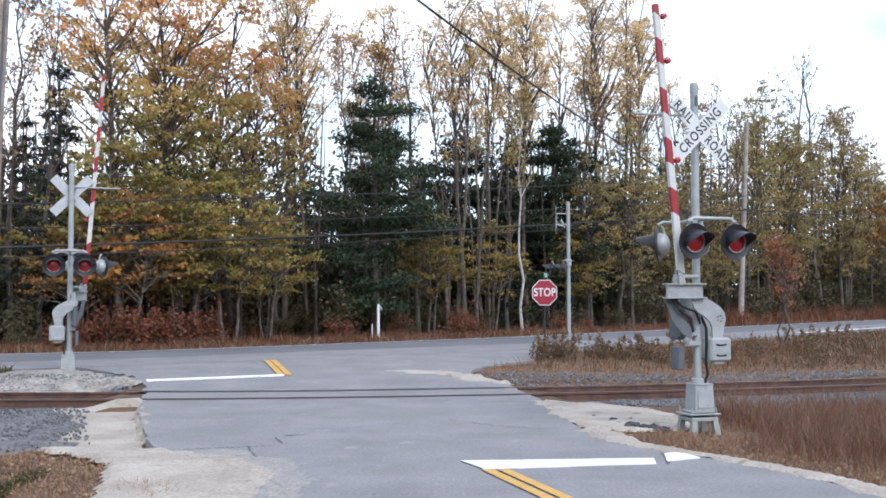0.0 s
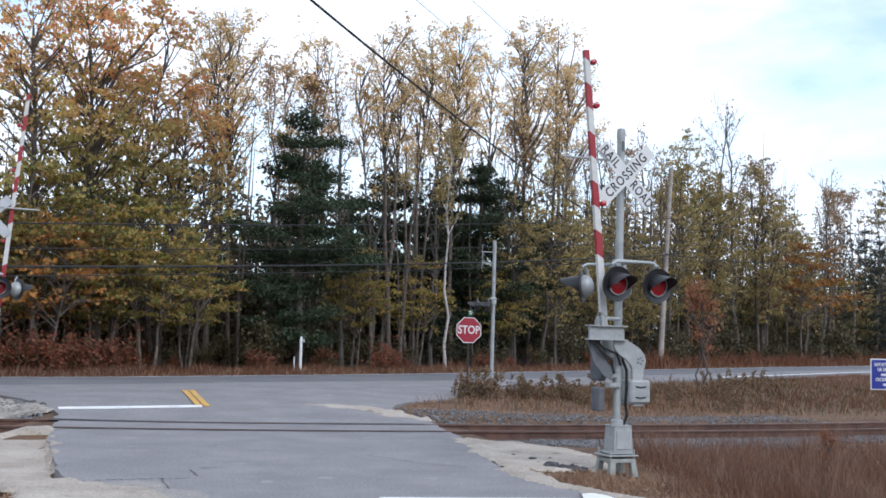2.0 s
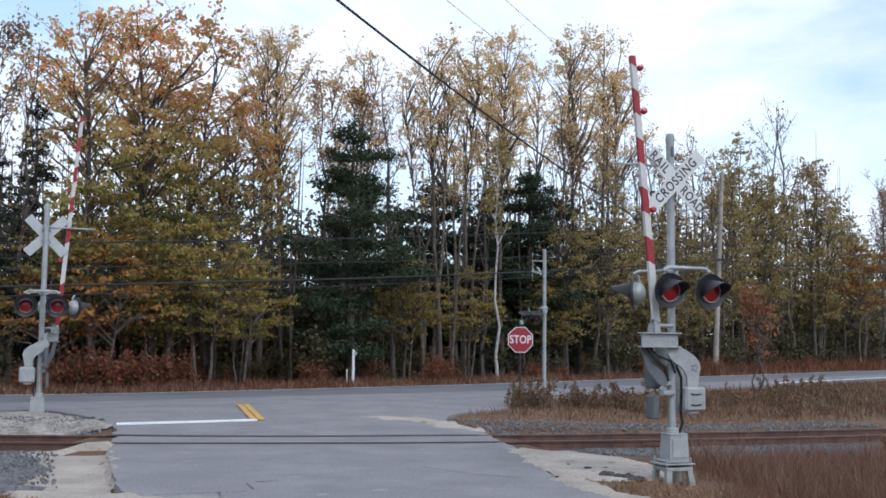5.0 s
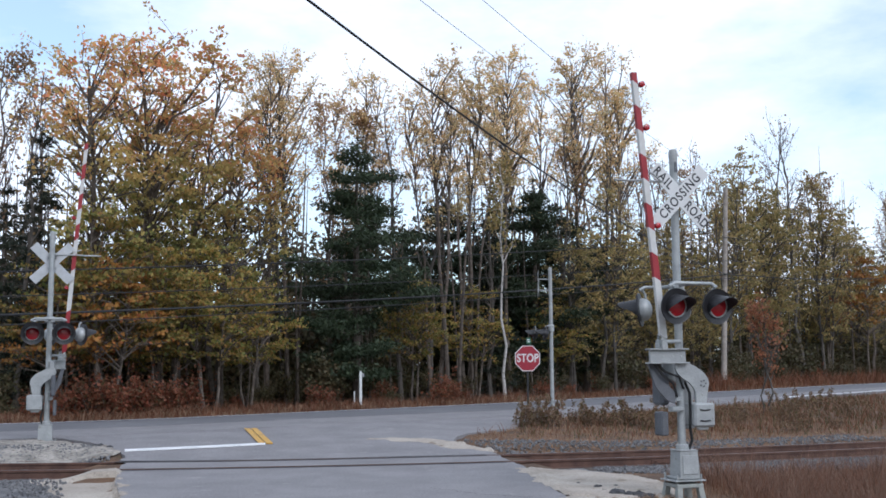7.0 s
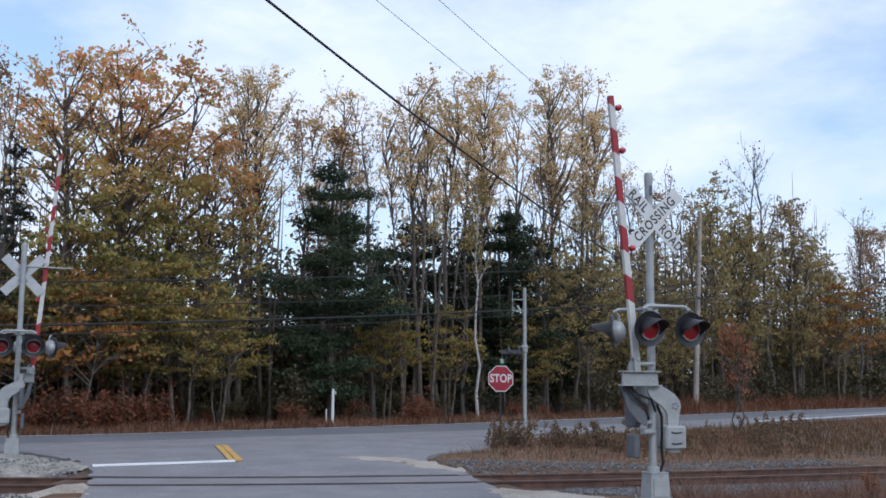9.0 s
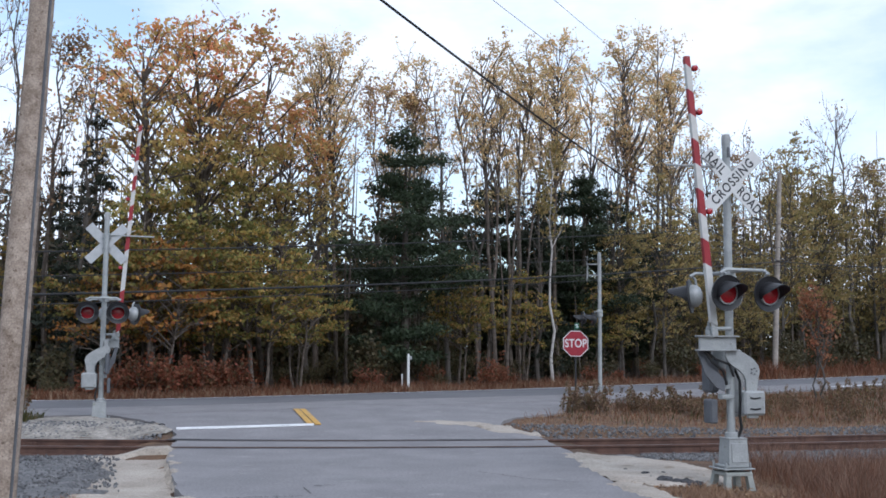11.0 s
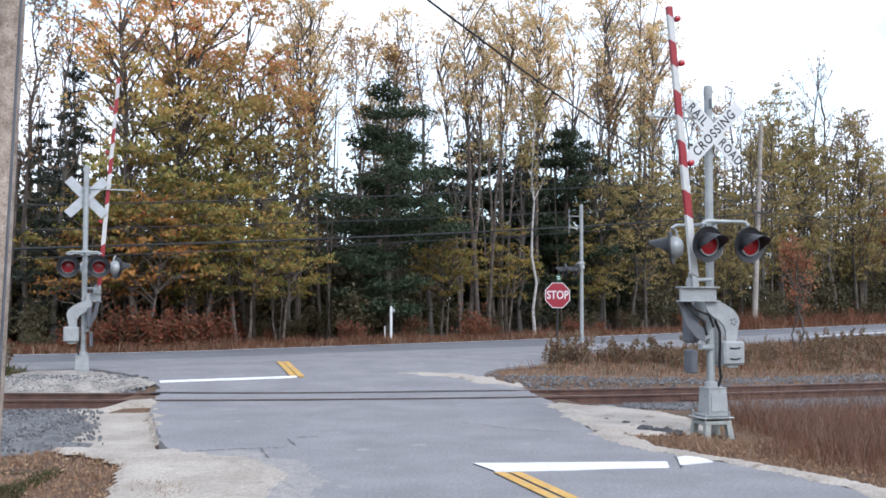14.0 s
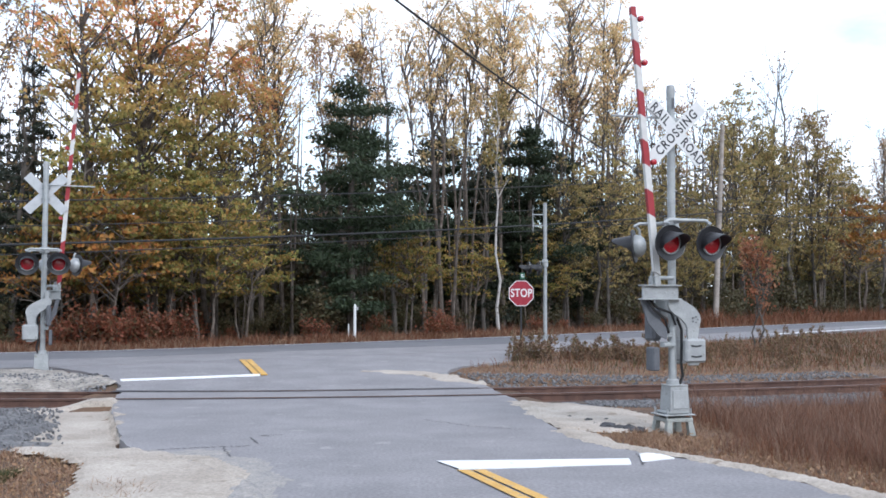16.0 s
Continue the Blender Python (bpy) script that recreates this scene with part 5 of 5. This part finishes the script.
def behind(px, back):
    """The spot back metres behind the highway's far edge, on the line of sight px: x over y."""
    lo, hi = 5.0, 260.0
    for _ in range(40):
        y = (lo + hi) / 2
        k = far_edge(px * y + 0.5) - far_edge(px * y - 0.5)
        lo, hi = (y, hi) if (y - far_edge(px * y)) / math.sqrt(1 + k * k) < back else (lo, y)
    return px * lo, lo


Q_NODES = [-0.64 + 0.01 * i for i in range(142)]
Y_EDGE, Y_DEEP = ([behind(q, back)[1] for q in Q_NODES] for back in (0.0, 36.0))


def behind_fast(q, back):
    """The same from a table, for the many small plants."""
    y0, y1 = np.interp(q, Q_NODES, Y_EDGE), np.interp(q, Q_NODES, Y_DEEP)
    y = float(y0 + (y1 - y0) * back / 36.0)
    return q * y, y


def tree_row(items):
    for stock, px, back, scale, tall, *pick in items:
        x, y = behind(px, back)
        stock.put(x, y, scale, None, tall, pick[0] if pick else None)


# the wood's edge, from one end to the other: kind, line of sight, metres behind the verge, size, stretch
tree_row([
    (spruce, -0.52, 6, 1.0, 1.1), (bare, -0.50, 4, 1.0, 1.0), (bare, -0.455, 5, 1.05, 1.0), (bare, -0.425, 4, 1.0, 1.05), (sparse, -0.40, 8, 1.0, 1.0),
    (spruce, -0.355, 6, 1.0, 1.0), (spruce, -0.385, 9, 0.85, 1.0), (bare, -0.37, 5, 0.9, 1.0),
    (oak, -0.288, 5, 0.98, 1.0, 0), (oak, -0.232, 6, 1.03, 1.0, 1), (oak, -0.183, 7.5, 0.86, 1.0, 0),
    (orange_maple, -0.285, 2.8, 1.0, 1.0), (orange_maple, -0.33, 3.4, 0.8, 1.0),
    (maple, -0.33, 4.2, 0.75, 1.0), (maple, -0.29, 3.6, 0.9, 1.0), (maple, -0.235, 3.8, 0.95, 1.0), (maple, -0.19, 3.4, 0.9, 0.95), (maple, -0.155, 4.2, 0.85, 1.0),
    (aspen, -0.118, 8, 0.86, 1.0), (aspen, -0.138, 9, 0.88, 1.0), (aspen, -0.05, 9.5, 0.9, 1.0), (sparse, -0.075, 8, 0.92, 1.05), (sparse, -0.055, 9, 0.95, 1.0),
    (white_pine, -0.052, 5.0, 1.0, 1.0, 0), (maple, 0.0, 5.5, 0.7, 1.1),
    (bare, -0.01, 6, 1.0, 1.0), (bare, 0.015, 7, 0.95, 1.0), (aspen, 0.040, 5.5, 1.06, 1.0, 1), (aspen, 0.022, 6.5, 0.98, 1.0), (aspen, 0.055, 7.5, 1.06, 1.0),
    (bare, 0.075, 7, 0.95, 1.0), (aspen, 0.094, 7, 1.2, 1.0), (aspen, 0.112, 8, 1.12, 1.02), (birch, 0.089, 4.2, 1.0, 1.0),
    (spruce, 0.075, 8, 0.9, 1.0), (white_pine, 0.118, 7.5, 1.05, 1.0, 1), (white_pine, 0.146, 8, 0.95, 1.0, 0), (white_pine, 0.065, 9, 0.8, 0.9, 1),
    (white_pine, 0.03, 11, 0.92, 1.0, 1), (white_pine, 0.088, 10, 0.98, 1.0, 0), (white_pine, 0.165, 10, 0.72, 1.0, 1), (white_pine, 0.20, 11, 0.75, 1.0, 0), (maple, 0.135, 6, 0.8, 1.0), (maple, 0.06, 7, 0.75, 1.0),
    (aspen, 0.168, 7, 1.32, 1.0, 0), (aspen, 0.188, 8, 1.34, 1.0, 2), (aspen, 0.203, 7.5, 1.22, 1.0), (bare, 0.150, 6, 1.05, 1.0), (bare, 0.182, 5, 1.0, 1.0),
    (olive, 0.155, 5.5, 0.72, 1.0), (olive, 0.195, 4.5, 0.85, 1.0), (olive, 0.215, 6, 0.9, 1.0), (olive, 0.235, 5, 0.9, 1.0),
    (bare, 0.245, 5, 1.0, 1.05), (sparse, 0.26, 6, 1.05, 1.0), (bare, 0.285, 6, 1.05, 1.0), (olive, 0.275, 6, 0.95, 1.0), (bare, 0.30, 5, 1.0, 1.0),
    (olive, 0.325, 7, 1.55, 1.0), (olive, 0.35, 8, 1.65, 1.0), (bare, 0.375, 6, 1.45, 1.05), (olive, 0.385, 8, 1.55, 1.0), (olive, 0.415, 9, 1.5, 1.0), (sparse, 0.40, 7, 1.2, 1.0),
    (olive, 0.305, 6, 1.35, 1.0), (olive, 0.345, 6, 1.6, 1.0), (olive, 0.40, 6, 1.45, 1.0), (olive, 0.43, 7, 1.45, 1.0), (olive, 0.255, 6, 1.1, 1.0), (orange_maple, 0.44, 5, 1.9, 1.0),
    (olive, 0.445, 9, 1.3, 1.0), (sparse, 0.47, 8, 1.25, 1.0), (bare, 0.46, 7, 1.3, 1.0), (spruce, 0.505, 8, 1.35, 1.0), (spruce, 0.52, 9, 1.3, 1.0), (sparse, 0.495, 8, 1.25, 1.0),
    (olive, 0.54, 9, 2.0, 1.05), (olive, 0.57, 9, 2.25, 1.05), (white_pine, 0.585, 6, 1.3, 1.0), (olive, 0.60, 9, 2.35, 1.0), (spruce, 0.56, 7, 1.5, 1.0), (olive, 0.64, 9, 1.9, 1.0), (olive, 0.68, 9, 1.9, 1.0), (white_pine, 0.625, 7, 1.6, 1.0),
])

# the wood behind: thinner trunks and crowns in the depth
rnd = random.Random(21)
px = -0.56
while px < 0.66:
    for back in (10, 15, 21):
        q = px + rnd.uniform(-0.015, 0.015)
        x, y = behind(q, back + rnd.uniform(-2, 2))
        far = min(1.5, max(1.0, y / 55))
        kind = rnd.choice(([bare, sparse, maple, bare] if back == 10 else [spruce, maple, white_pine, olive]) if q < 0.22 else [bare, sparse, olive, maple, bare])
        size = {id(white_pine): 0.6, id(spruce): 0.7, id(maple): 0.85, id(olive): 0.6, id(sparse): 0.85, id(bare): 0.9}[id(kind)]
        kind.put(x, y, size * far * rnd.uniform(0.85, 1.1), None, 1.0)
    px += 0.034

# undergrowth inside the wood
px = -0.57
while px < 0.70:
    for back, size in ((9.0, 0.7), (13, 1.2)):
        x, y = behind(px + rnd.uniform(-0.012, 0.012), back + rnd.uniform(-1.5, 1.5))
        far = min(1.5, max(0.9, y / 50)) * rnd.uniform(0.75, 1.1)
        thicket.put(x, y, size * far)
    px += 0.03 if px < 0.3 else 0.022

def far_woods():
    rng = np.random.default_rng(8)
    pts = []
    for i in range(86000):
        q, back = rng.uniform(-0.60, 0.72) if i % 5 < 3 else rng.uniform(0.43, 0.72), rng.uniform(13, 36)
        x, y = behind_fast(q, back)
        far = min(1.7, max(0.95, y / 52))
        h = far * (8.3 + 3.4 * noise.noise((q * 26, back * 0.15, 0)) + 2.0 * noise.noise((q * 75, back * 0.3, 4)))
        pts.append((x, y, 0.3 + h * rng.uniform() ** 1.15))
    ob = cards(np.array(pts), 0.34, rng, 1.35, 0.0, FAR_SHADE_LEAF, "far_woods")
    tagged(ob, "dense wood behind the front trees, its deep shade put into the leaf colour", "woods", kind="stuff")
    g = Geo()
    for _ in range(320):
        x, y = behind_fast(rng.uniform(-0.58, 0.70), rng.uniform(6, 20))
        far = min(1.6, max(1.0, y / 52))
        h, r = far * rng.uniform(6, 13), far * rng.uniform(0.035, 0.08)
        dx, dy = rng.normal(0, 0.35, 2)
        g.tube([(x, y, 0), (x + dx * 0.5 + rng.normal(0, 0.1), y + dy * 0.5, h * 0.5), (x + dx, y + dy, h)], [r, r * 0.7, 0.012], 5, cap=False)
    tagged(part("far_trunks", g, BARK), "thin grey trunks standing close together in the wood", "woods", kind="stuff")


far_woods()

# red brush by the verge under the oaks, a few tufts elsewhere
for px, back, size in ((-0.325, 2.2, 0.6), (-0.298, 2.0, 0.7), (-0.282, 1.9, 0.95), (-0.262, 2.2, 0.9), (-0.232, 2.0, 1.0), (-0.218, 2.2, 0.85), (-0.085, 2.3, 0.75), (0.032, 2.4, 0.75), (0.125, 2.3, 0.7)):
    brush.put(*behind(px, back), size)

# brush along the edge
px = -0.54
while px < 0.66:
    q = px + rnd.uniform(-0.006, 0.006)
    for back in (2.4, 4.5, 8.0):
        x, y = behind(q + rnd.uniform(-0.008, 0.008), back + rnd.uniform(-0.6, 0.6))
        far = min(1.6, max(0.85, y / 48))
        red = -0.36 < q < -0.17
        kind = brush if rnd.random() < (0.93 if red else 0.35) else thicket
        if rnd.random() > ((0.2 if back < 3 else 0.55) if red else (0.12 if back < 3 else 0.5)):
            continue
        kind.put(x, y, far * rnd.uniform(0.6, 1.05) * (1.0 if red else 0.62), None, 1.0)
    px += 0.021


def grass(name, spots, height, width, mat, seed, label, lean=0.35):
    """Bent blades, three joints each, as one sheet of stuff."""
    rng = np.random.default_rng(seed)
    pts = np.array(spots)
    n = len(pts)
    h = height * rng.uniform(0.45, 1.15, n) * pts[:, 3]
    az = rng.uniform(0, 2 * np.pi, n)
    side = np.stack([np.cos(az), np.sin(az), np.zeros(n)], 1) * (width * 0.5)
    bend = rng.normal(0, lean, (n, 2))
    top = np.stack([bend[:, 0] * h, bend[:, 1] * h, h], 1)
    mid = top * np.array([0.35, 0.35, 0.55])
    p = pts[:, :3]
    v = np.stack([p - side, p + side, p + mid + side * 0.8, p + mid - side * 0.8, p + top], 1).reshape(-1, 3)
    f = []
    for i in range(n):
        o = 5 * i
        f += [(o, o + 1, o + 2, o + 3), (o + 3, o + 2, o + 4)]
    me = bpy.data.meshes.new(name)
    me.from_pydata(v.tolist(), [], f)
    me.materials.append(mat)
    return tagged(new(name, me), label, "grass", kind="stuff")


def scatter(n, seed, where, thick=lambda x, y: 1.0):
    r = random.Random(seed)
    out = []
    tries = 0
    while len(out) < n and tries < n * 12:
        tries += 1
        x, y = where(r)
        t = thick(x, y)
        if t > 0.05 and r.random() < t:
            out.append((x, y, max(land(x, y), -0.3) - 0.02, (0.55 + 0.6 * t * (0.6 + 0.8 * noise.noise((x * 0.5, y * 0.5, 3)))) * (0.88 + 0.7 * noise.noise((x * 1.3, y * 1.3, 9)))))
    return out


def verge_spot(r, lo, hi, near, deep):
    q = r.uniform(lo, hi)
    return behind_fast(q, r.uniform(near, deep))


grass("verge_grass", scatter(16000, 1, lambda r: verge_spot(r, -0.56, 0.30, 0.25, 3.2)), 0.52, 0.03, GRASS_RUST, 1, "rust and tan dry grass along the highway verge")
grass("verge_grass", scatter(9000, 2, lambda r: verge_spot(r, 0.25, 0.68, 0.3, 5.0)), 1.1, 0.06, GRASS_RUST, 2, "rust and tan dry grass along the highway verge")
grass("verge_grass", scatter(9000, 3, lambda r: verge_spot(r, -0.56, 0.5, 0.2, 1.6)), 0.42, 0.03, GRASS_TAN, 3, "tan dry grass along the highway verge")


def right_bank(x, y):
    """Thickness of the grass on the bank beyond the rails."""
    d = y - (rail_at(x, 1.5)[0].y + 3.4)
    if d < 0 or x < along(min(y, 36), RAMP_R) + 0.3:
        return 0.0
    p = highway_point(x, 8.0)
    near = far_edge(x) - y
    k = far_edge(x + 0.5) - far_edge(x - 0.5)
    if near / math.sqrt(1 + k * k) < 8.6:
        return 0.0
    return min(1.0, 0.25 + 0.25 * d) * (0.75 + 0.5 * noise.noise((x * 0.4, y * 0.4, 0)))


grass("bank_grass", scatter(11000, 4, lambda r: (r.uniform(1, 34), r.uniform(25, 62)), right_bank), 0.40, 0.02, GRASS_RUST, 4, "rust-brown grass on the bank between railway and highway")
grass("bank_grass", scatter(7000, 5, lambda r: (r.uniform(0.5, 14), r.uniform(25, 42)), right_bank), 0.22, 0.02, GRASS_TAN, 5, "tan dry grass on the bank between railway and highway")
grass("bank_weeds", scatter(3600, 6, lambda r: (r.uniform(2.5, 26), r.uniform(27, 52)), right_bank), 0.42, 0.02, GRASS_GREEN, 6, "green-brown weeds on the bank")


def near_bank(x, y):
    """Thickness of the tall grass beside the near signal."""
    d = rail_at(x, 0)[0].y - 2.5 - y
    e = x - along(y, RAMP_R) - 1.0 - 1.2 * smooth01((y - 13.3) / 2.2) + 0.35 * noise.noise((x, y, 4))
    if d < 0 or e < 0 or math.hypot(x - 4.1, y - 15.9) < 0.9:
        return 0.0
    return min(1.0, 0.35 + e * 0.7) * min(1.0, 0.3 + d * 0.35) * (0.75 + 0.6 * noise.noise((x * 0.9, y * 0.9, 7)))


def tussocks(x, y):
    return near_bank(x, y) * (1.0 if noise.noise((x * 1.6, y * 1.6, 11)) > -0.05 else 0.25)


grass("tall_grass", scatter(26000, 7, lambda r: (r.uniform(3.6, 13), r.uniform(9, 21)), tussocks), 0.78, 0.007, TALL_GRASS, 7, "tall faded rust bluestem grass beside the road", 0.36)
grass("tall_grass", scatter(20000, 17, lambda r: (r.uniform(3.6, 13), r.uniform(9, 21)), near_bank), 0.42, 0.008, GRASS_RUST, 17, "dark rust bluestem grass beside the road", 0.45)
grass("short_grass", scatter(11000, 8, lambda r: (r.uniform(2.8, 9), r.uniform(8, 18)), lambda x, y: 0.6 if 0.45 < x - along(y, RAMP_R) < 3.2 and not (y > 15.6 and x < 4.3) else 0), 0.17, 0.012, GRASS_TAN, 8, "short tan dry grass beside the road", 0.6)


def left_lawn(x, y):
    return 0.9 if x < along(y, RAMP_L) - 0.95 + 0.5 * noise.noise((x, y, 2)) and y < 14.6 + 0.4 * noise.noise((x * 2, 1, 0)) else 0.0


grass("lawn_grass", scatter(16000, 9, lambda r: (r.uniform(-9, -2.6), r.uniform(8.5, 14.6)), left_lawn), 0.13, 0.012, GRASS_TAN, 9, "short tan grass beside the road", 0.7)
grass("lawn_weeds", scatter(2600, 10, lambda r: (r.uniform(-6.5, -4.5), r.uniform(10.8, 12.7)), lambda x, y: left_lawn(x, y) * (1.0 if noise.noise((x * 0.8, y * 0.8, 6)) > 0.0 else 0.05)), 0.15, 0.02, GRASS_GREEN, 10, "low green weeds beside the road", 0.8)


def leaf_litter():
    rng = np.random.default_rng(14)
    r = random.Random(14)
    spots = scatter(2400, 18, lambda q: (q.uniform(1.5, 16), q.uniform(24.5, 33)), lambda x, y: 0.8 if 1.6 < y - rail_at(x, 1.5)[0].y < 4.8 and x > along(y, RAMP_R) + 0.2 else 0.0)
    spots += scatter(6500, 14, lambda q: (q.uniform(-9, -2.8), q.uniform(8.5, 14.8)), left_lawn) + scatter(500, 16, lambda q: (q.uniform(-5.6, -1.9), q.uniform(9.5, 17)), lambda x, y: 0.7 if 0.1 < along(y, RAMP_L) - x < 1.6 else 0.0) + scatter(2600, 15, lambda q: (q.uniform(2.4, 8), q.uniform(8.5, 17)), lambda x, y: 0.8 if 0.3 < x - along(y, RAMP_R) < 2.2 + noise.noise((x, y, 1)) else 0.0)
    pts = np.array([(x, y, z + 0.03 + r.uniform(0, 0.05)) for x, y, z, _k in spots])
    tagged(cards(pts, 0.036, rng, 1.3, 0.0, LITTER, "leaf_litter"), "fallen orange and brown leaves in the short grass", "leaves", kind="stuff")


leaf_litter()


def left_far(x, y):
    return 0.8 if x < along(y, RAMP_L) - 0.4 and y > rail_at(x, 1.5)[0].y + 2.8 and y < far_edge(x) - 9.5 else 0.0


grass("far_side_weeds", scatter(3000, 11, lambda r: (r.uniform(-22, -10.4), r.uniform(23, 30)), left_far), 0.45, 0.03, GRASS_GREEN, 11, "dry green-brown weeds behind the rails")


def weed_clump(seed):
    rng = np.random.default_rng(seed)
    root = thing("weed_clump", Matrix.Identity(4), "dead goldenrod stalks with dark seed heads", "weed", "weeds on the bank")
    g, pts = Geo(), []
    for _ in range(9):
        b = np.array([rng.normal(0, 0.22), rng.normal(0, 0.22), -0.05])
        h = rng.uniform(0.55, 1.15)
        t = b + np.array([rng.normal(0, 0.16), rng.normal(0, 0.16), h])
        g.tube([b, (b + t) / 2, t], [0.008, 0.007, 0.004], 4, cap=False)
        for _k in range(26):
            pts.append(t + rng.normal(0, 0.05, 3) - np.array([0, 0, abs(rng.normal(0, 0.10))]))
        for _k in range(22):
            pts.append(b + (t - b) * rng.uniform(0.15, 0.8) + rng.normal(0, 0.05, 3))
    part("stalk", g, BARK, root)["kind"] = "stuff"
    cards(np.array(pts), 0.07, rng, 1.6, 0.2, WEED_DARK, "seed_head", root)["kind"] = "stuff"
    return root


weeds = Stock(weed_clump(1), weed_clump(2))
rnd = random.Random(5)
for cx, cy, n, spread_x, spread_y in ((3.7, 31.2, 9, 0.7, 0.8), (5.0, 31.6, 7, 0.9, 0.8), (6.9, 31.6, 7, 1.0, 1.0), (8.8, 33.6, 6, 1.3, 1.0), (12.5, 37.0, 8, 3.0, 1.5), (11.5, 31.5, 5, 2.6, 0.8), (10.0, 35.0, 4, 2.0, 1.2), (17.0, 41.0, 7, 3.0, 2.0), (-11.5, 26.9, 4, 0.6, 0.4)):
    for _ in range(n):
        weeds.put(cx + rnd.gauss(0, spread_x * 0.5), cy + rnd.gauss(0, spread_y * 0.5), rnd.uniform(0.35, 1.0))

sapling.put(13.1, 38.0, 1.0, 0.4)
sapling.put(7.3, 15.6, 0.22, 1.0, 1.0, None, "small orange-leaved seedling in the grass")


# ---- debris beside the road ----
def clod(m, r, seed, label):
    rng = np.random.default_rng(seed)
    g = Geo()
    n, rings = 9, 4
    for i in range(rings + 1):
        a = math.pi * (i + 0.15) / (rings + 0.3)
        for k in range(n):
            q = r * (0.7 + 0.5 * rng.uniform())
            g.v.append((q * math.sin(a) * math.cos(2 * math.pi * k / n), q * math.sin(a) * math.sin(2 * math.pi * k / n), q * math.cos(a) * 0.5))
    g.f = [[i * n + k, (i + 1) * n + k, (i + 1) * n + (k + 1) % n, i * n + (k + 1) % n] for i in range(rings) for k in range(n)]
    g.f += [list(range(n)), [rings * n + k for k in range(n)][::-1]]
    g.s = [0] * len(g.f)
    ob = part("asphalt_clod", g, RUBBER)
    ob.matrix_basis = m
    return tagged(ob, label, "debris", "clods on the sand")


for i, (x, y, r) in enumerate(((3.12, 16.2, 0.15), (3.42, 15.95, 0.14), (3.28, 16.05, 0.12), (2.98, 17.1, 0.08), (3.55, 15.85, 0.10), (3.0, 16.6, 0.05), (2.75, 17.6, 0.05), (3.3, 17.2, 0.05), (-7.3, 25.1, 0.13), (-7.05, 25.0, 0.09), (-7.5, 25.3, 0.08))):
    clod(pose(x, y, land(x, y) + 0.05, 0, 0, 40 * i), r, i, "dark broken asphalt clod on the pale sand")
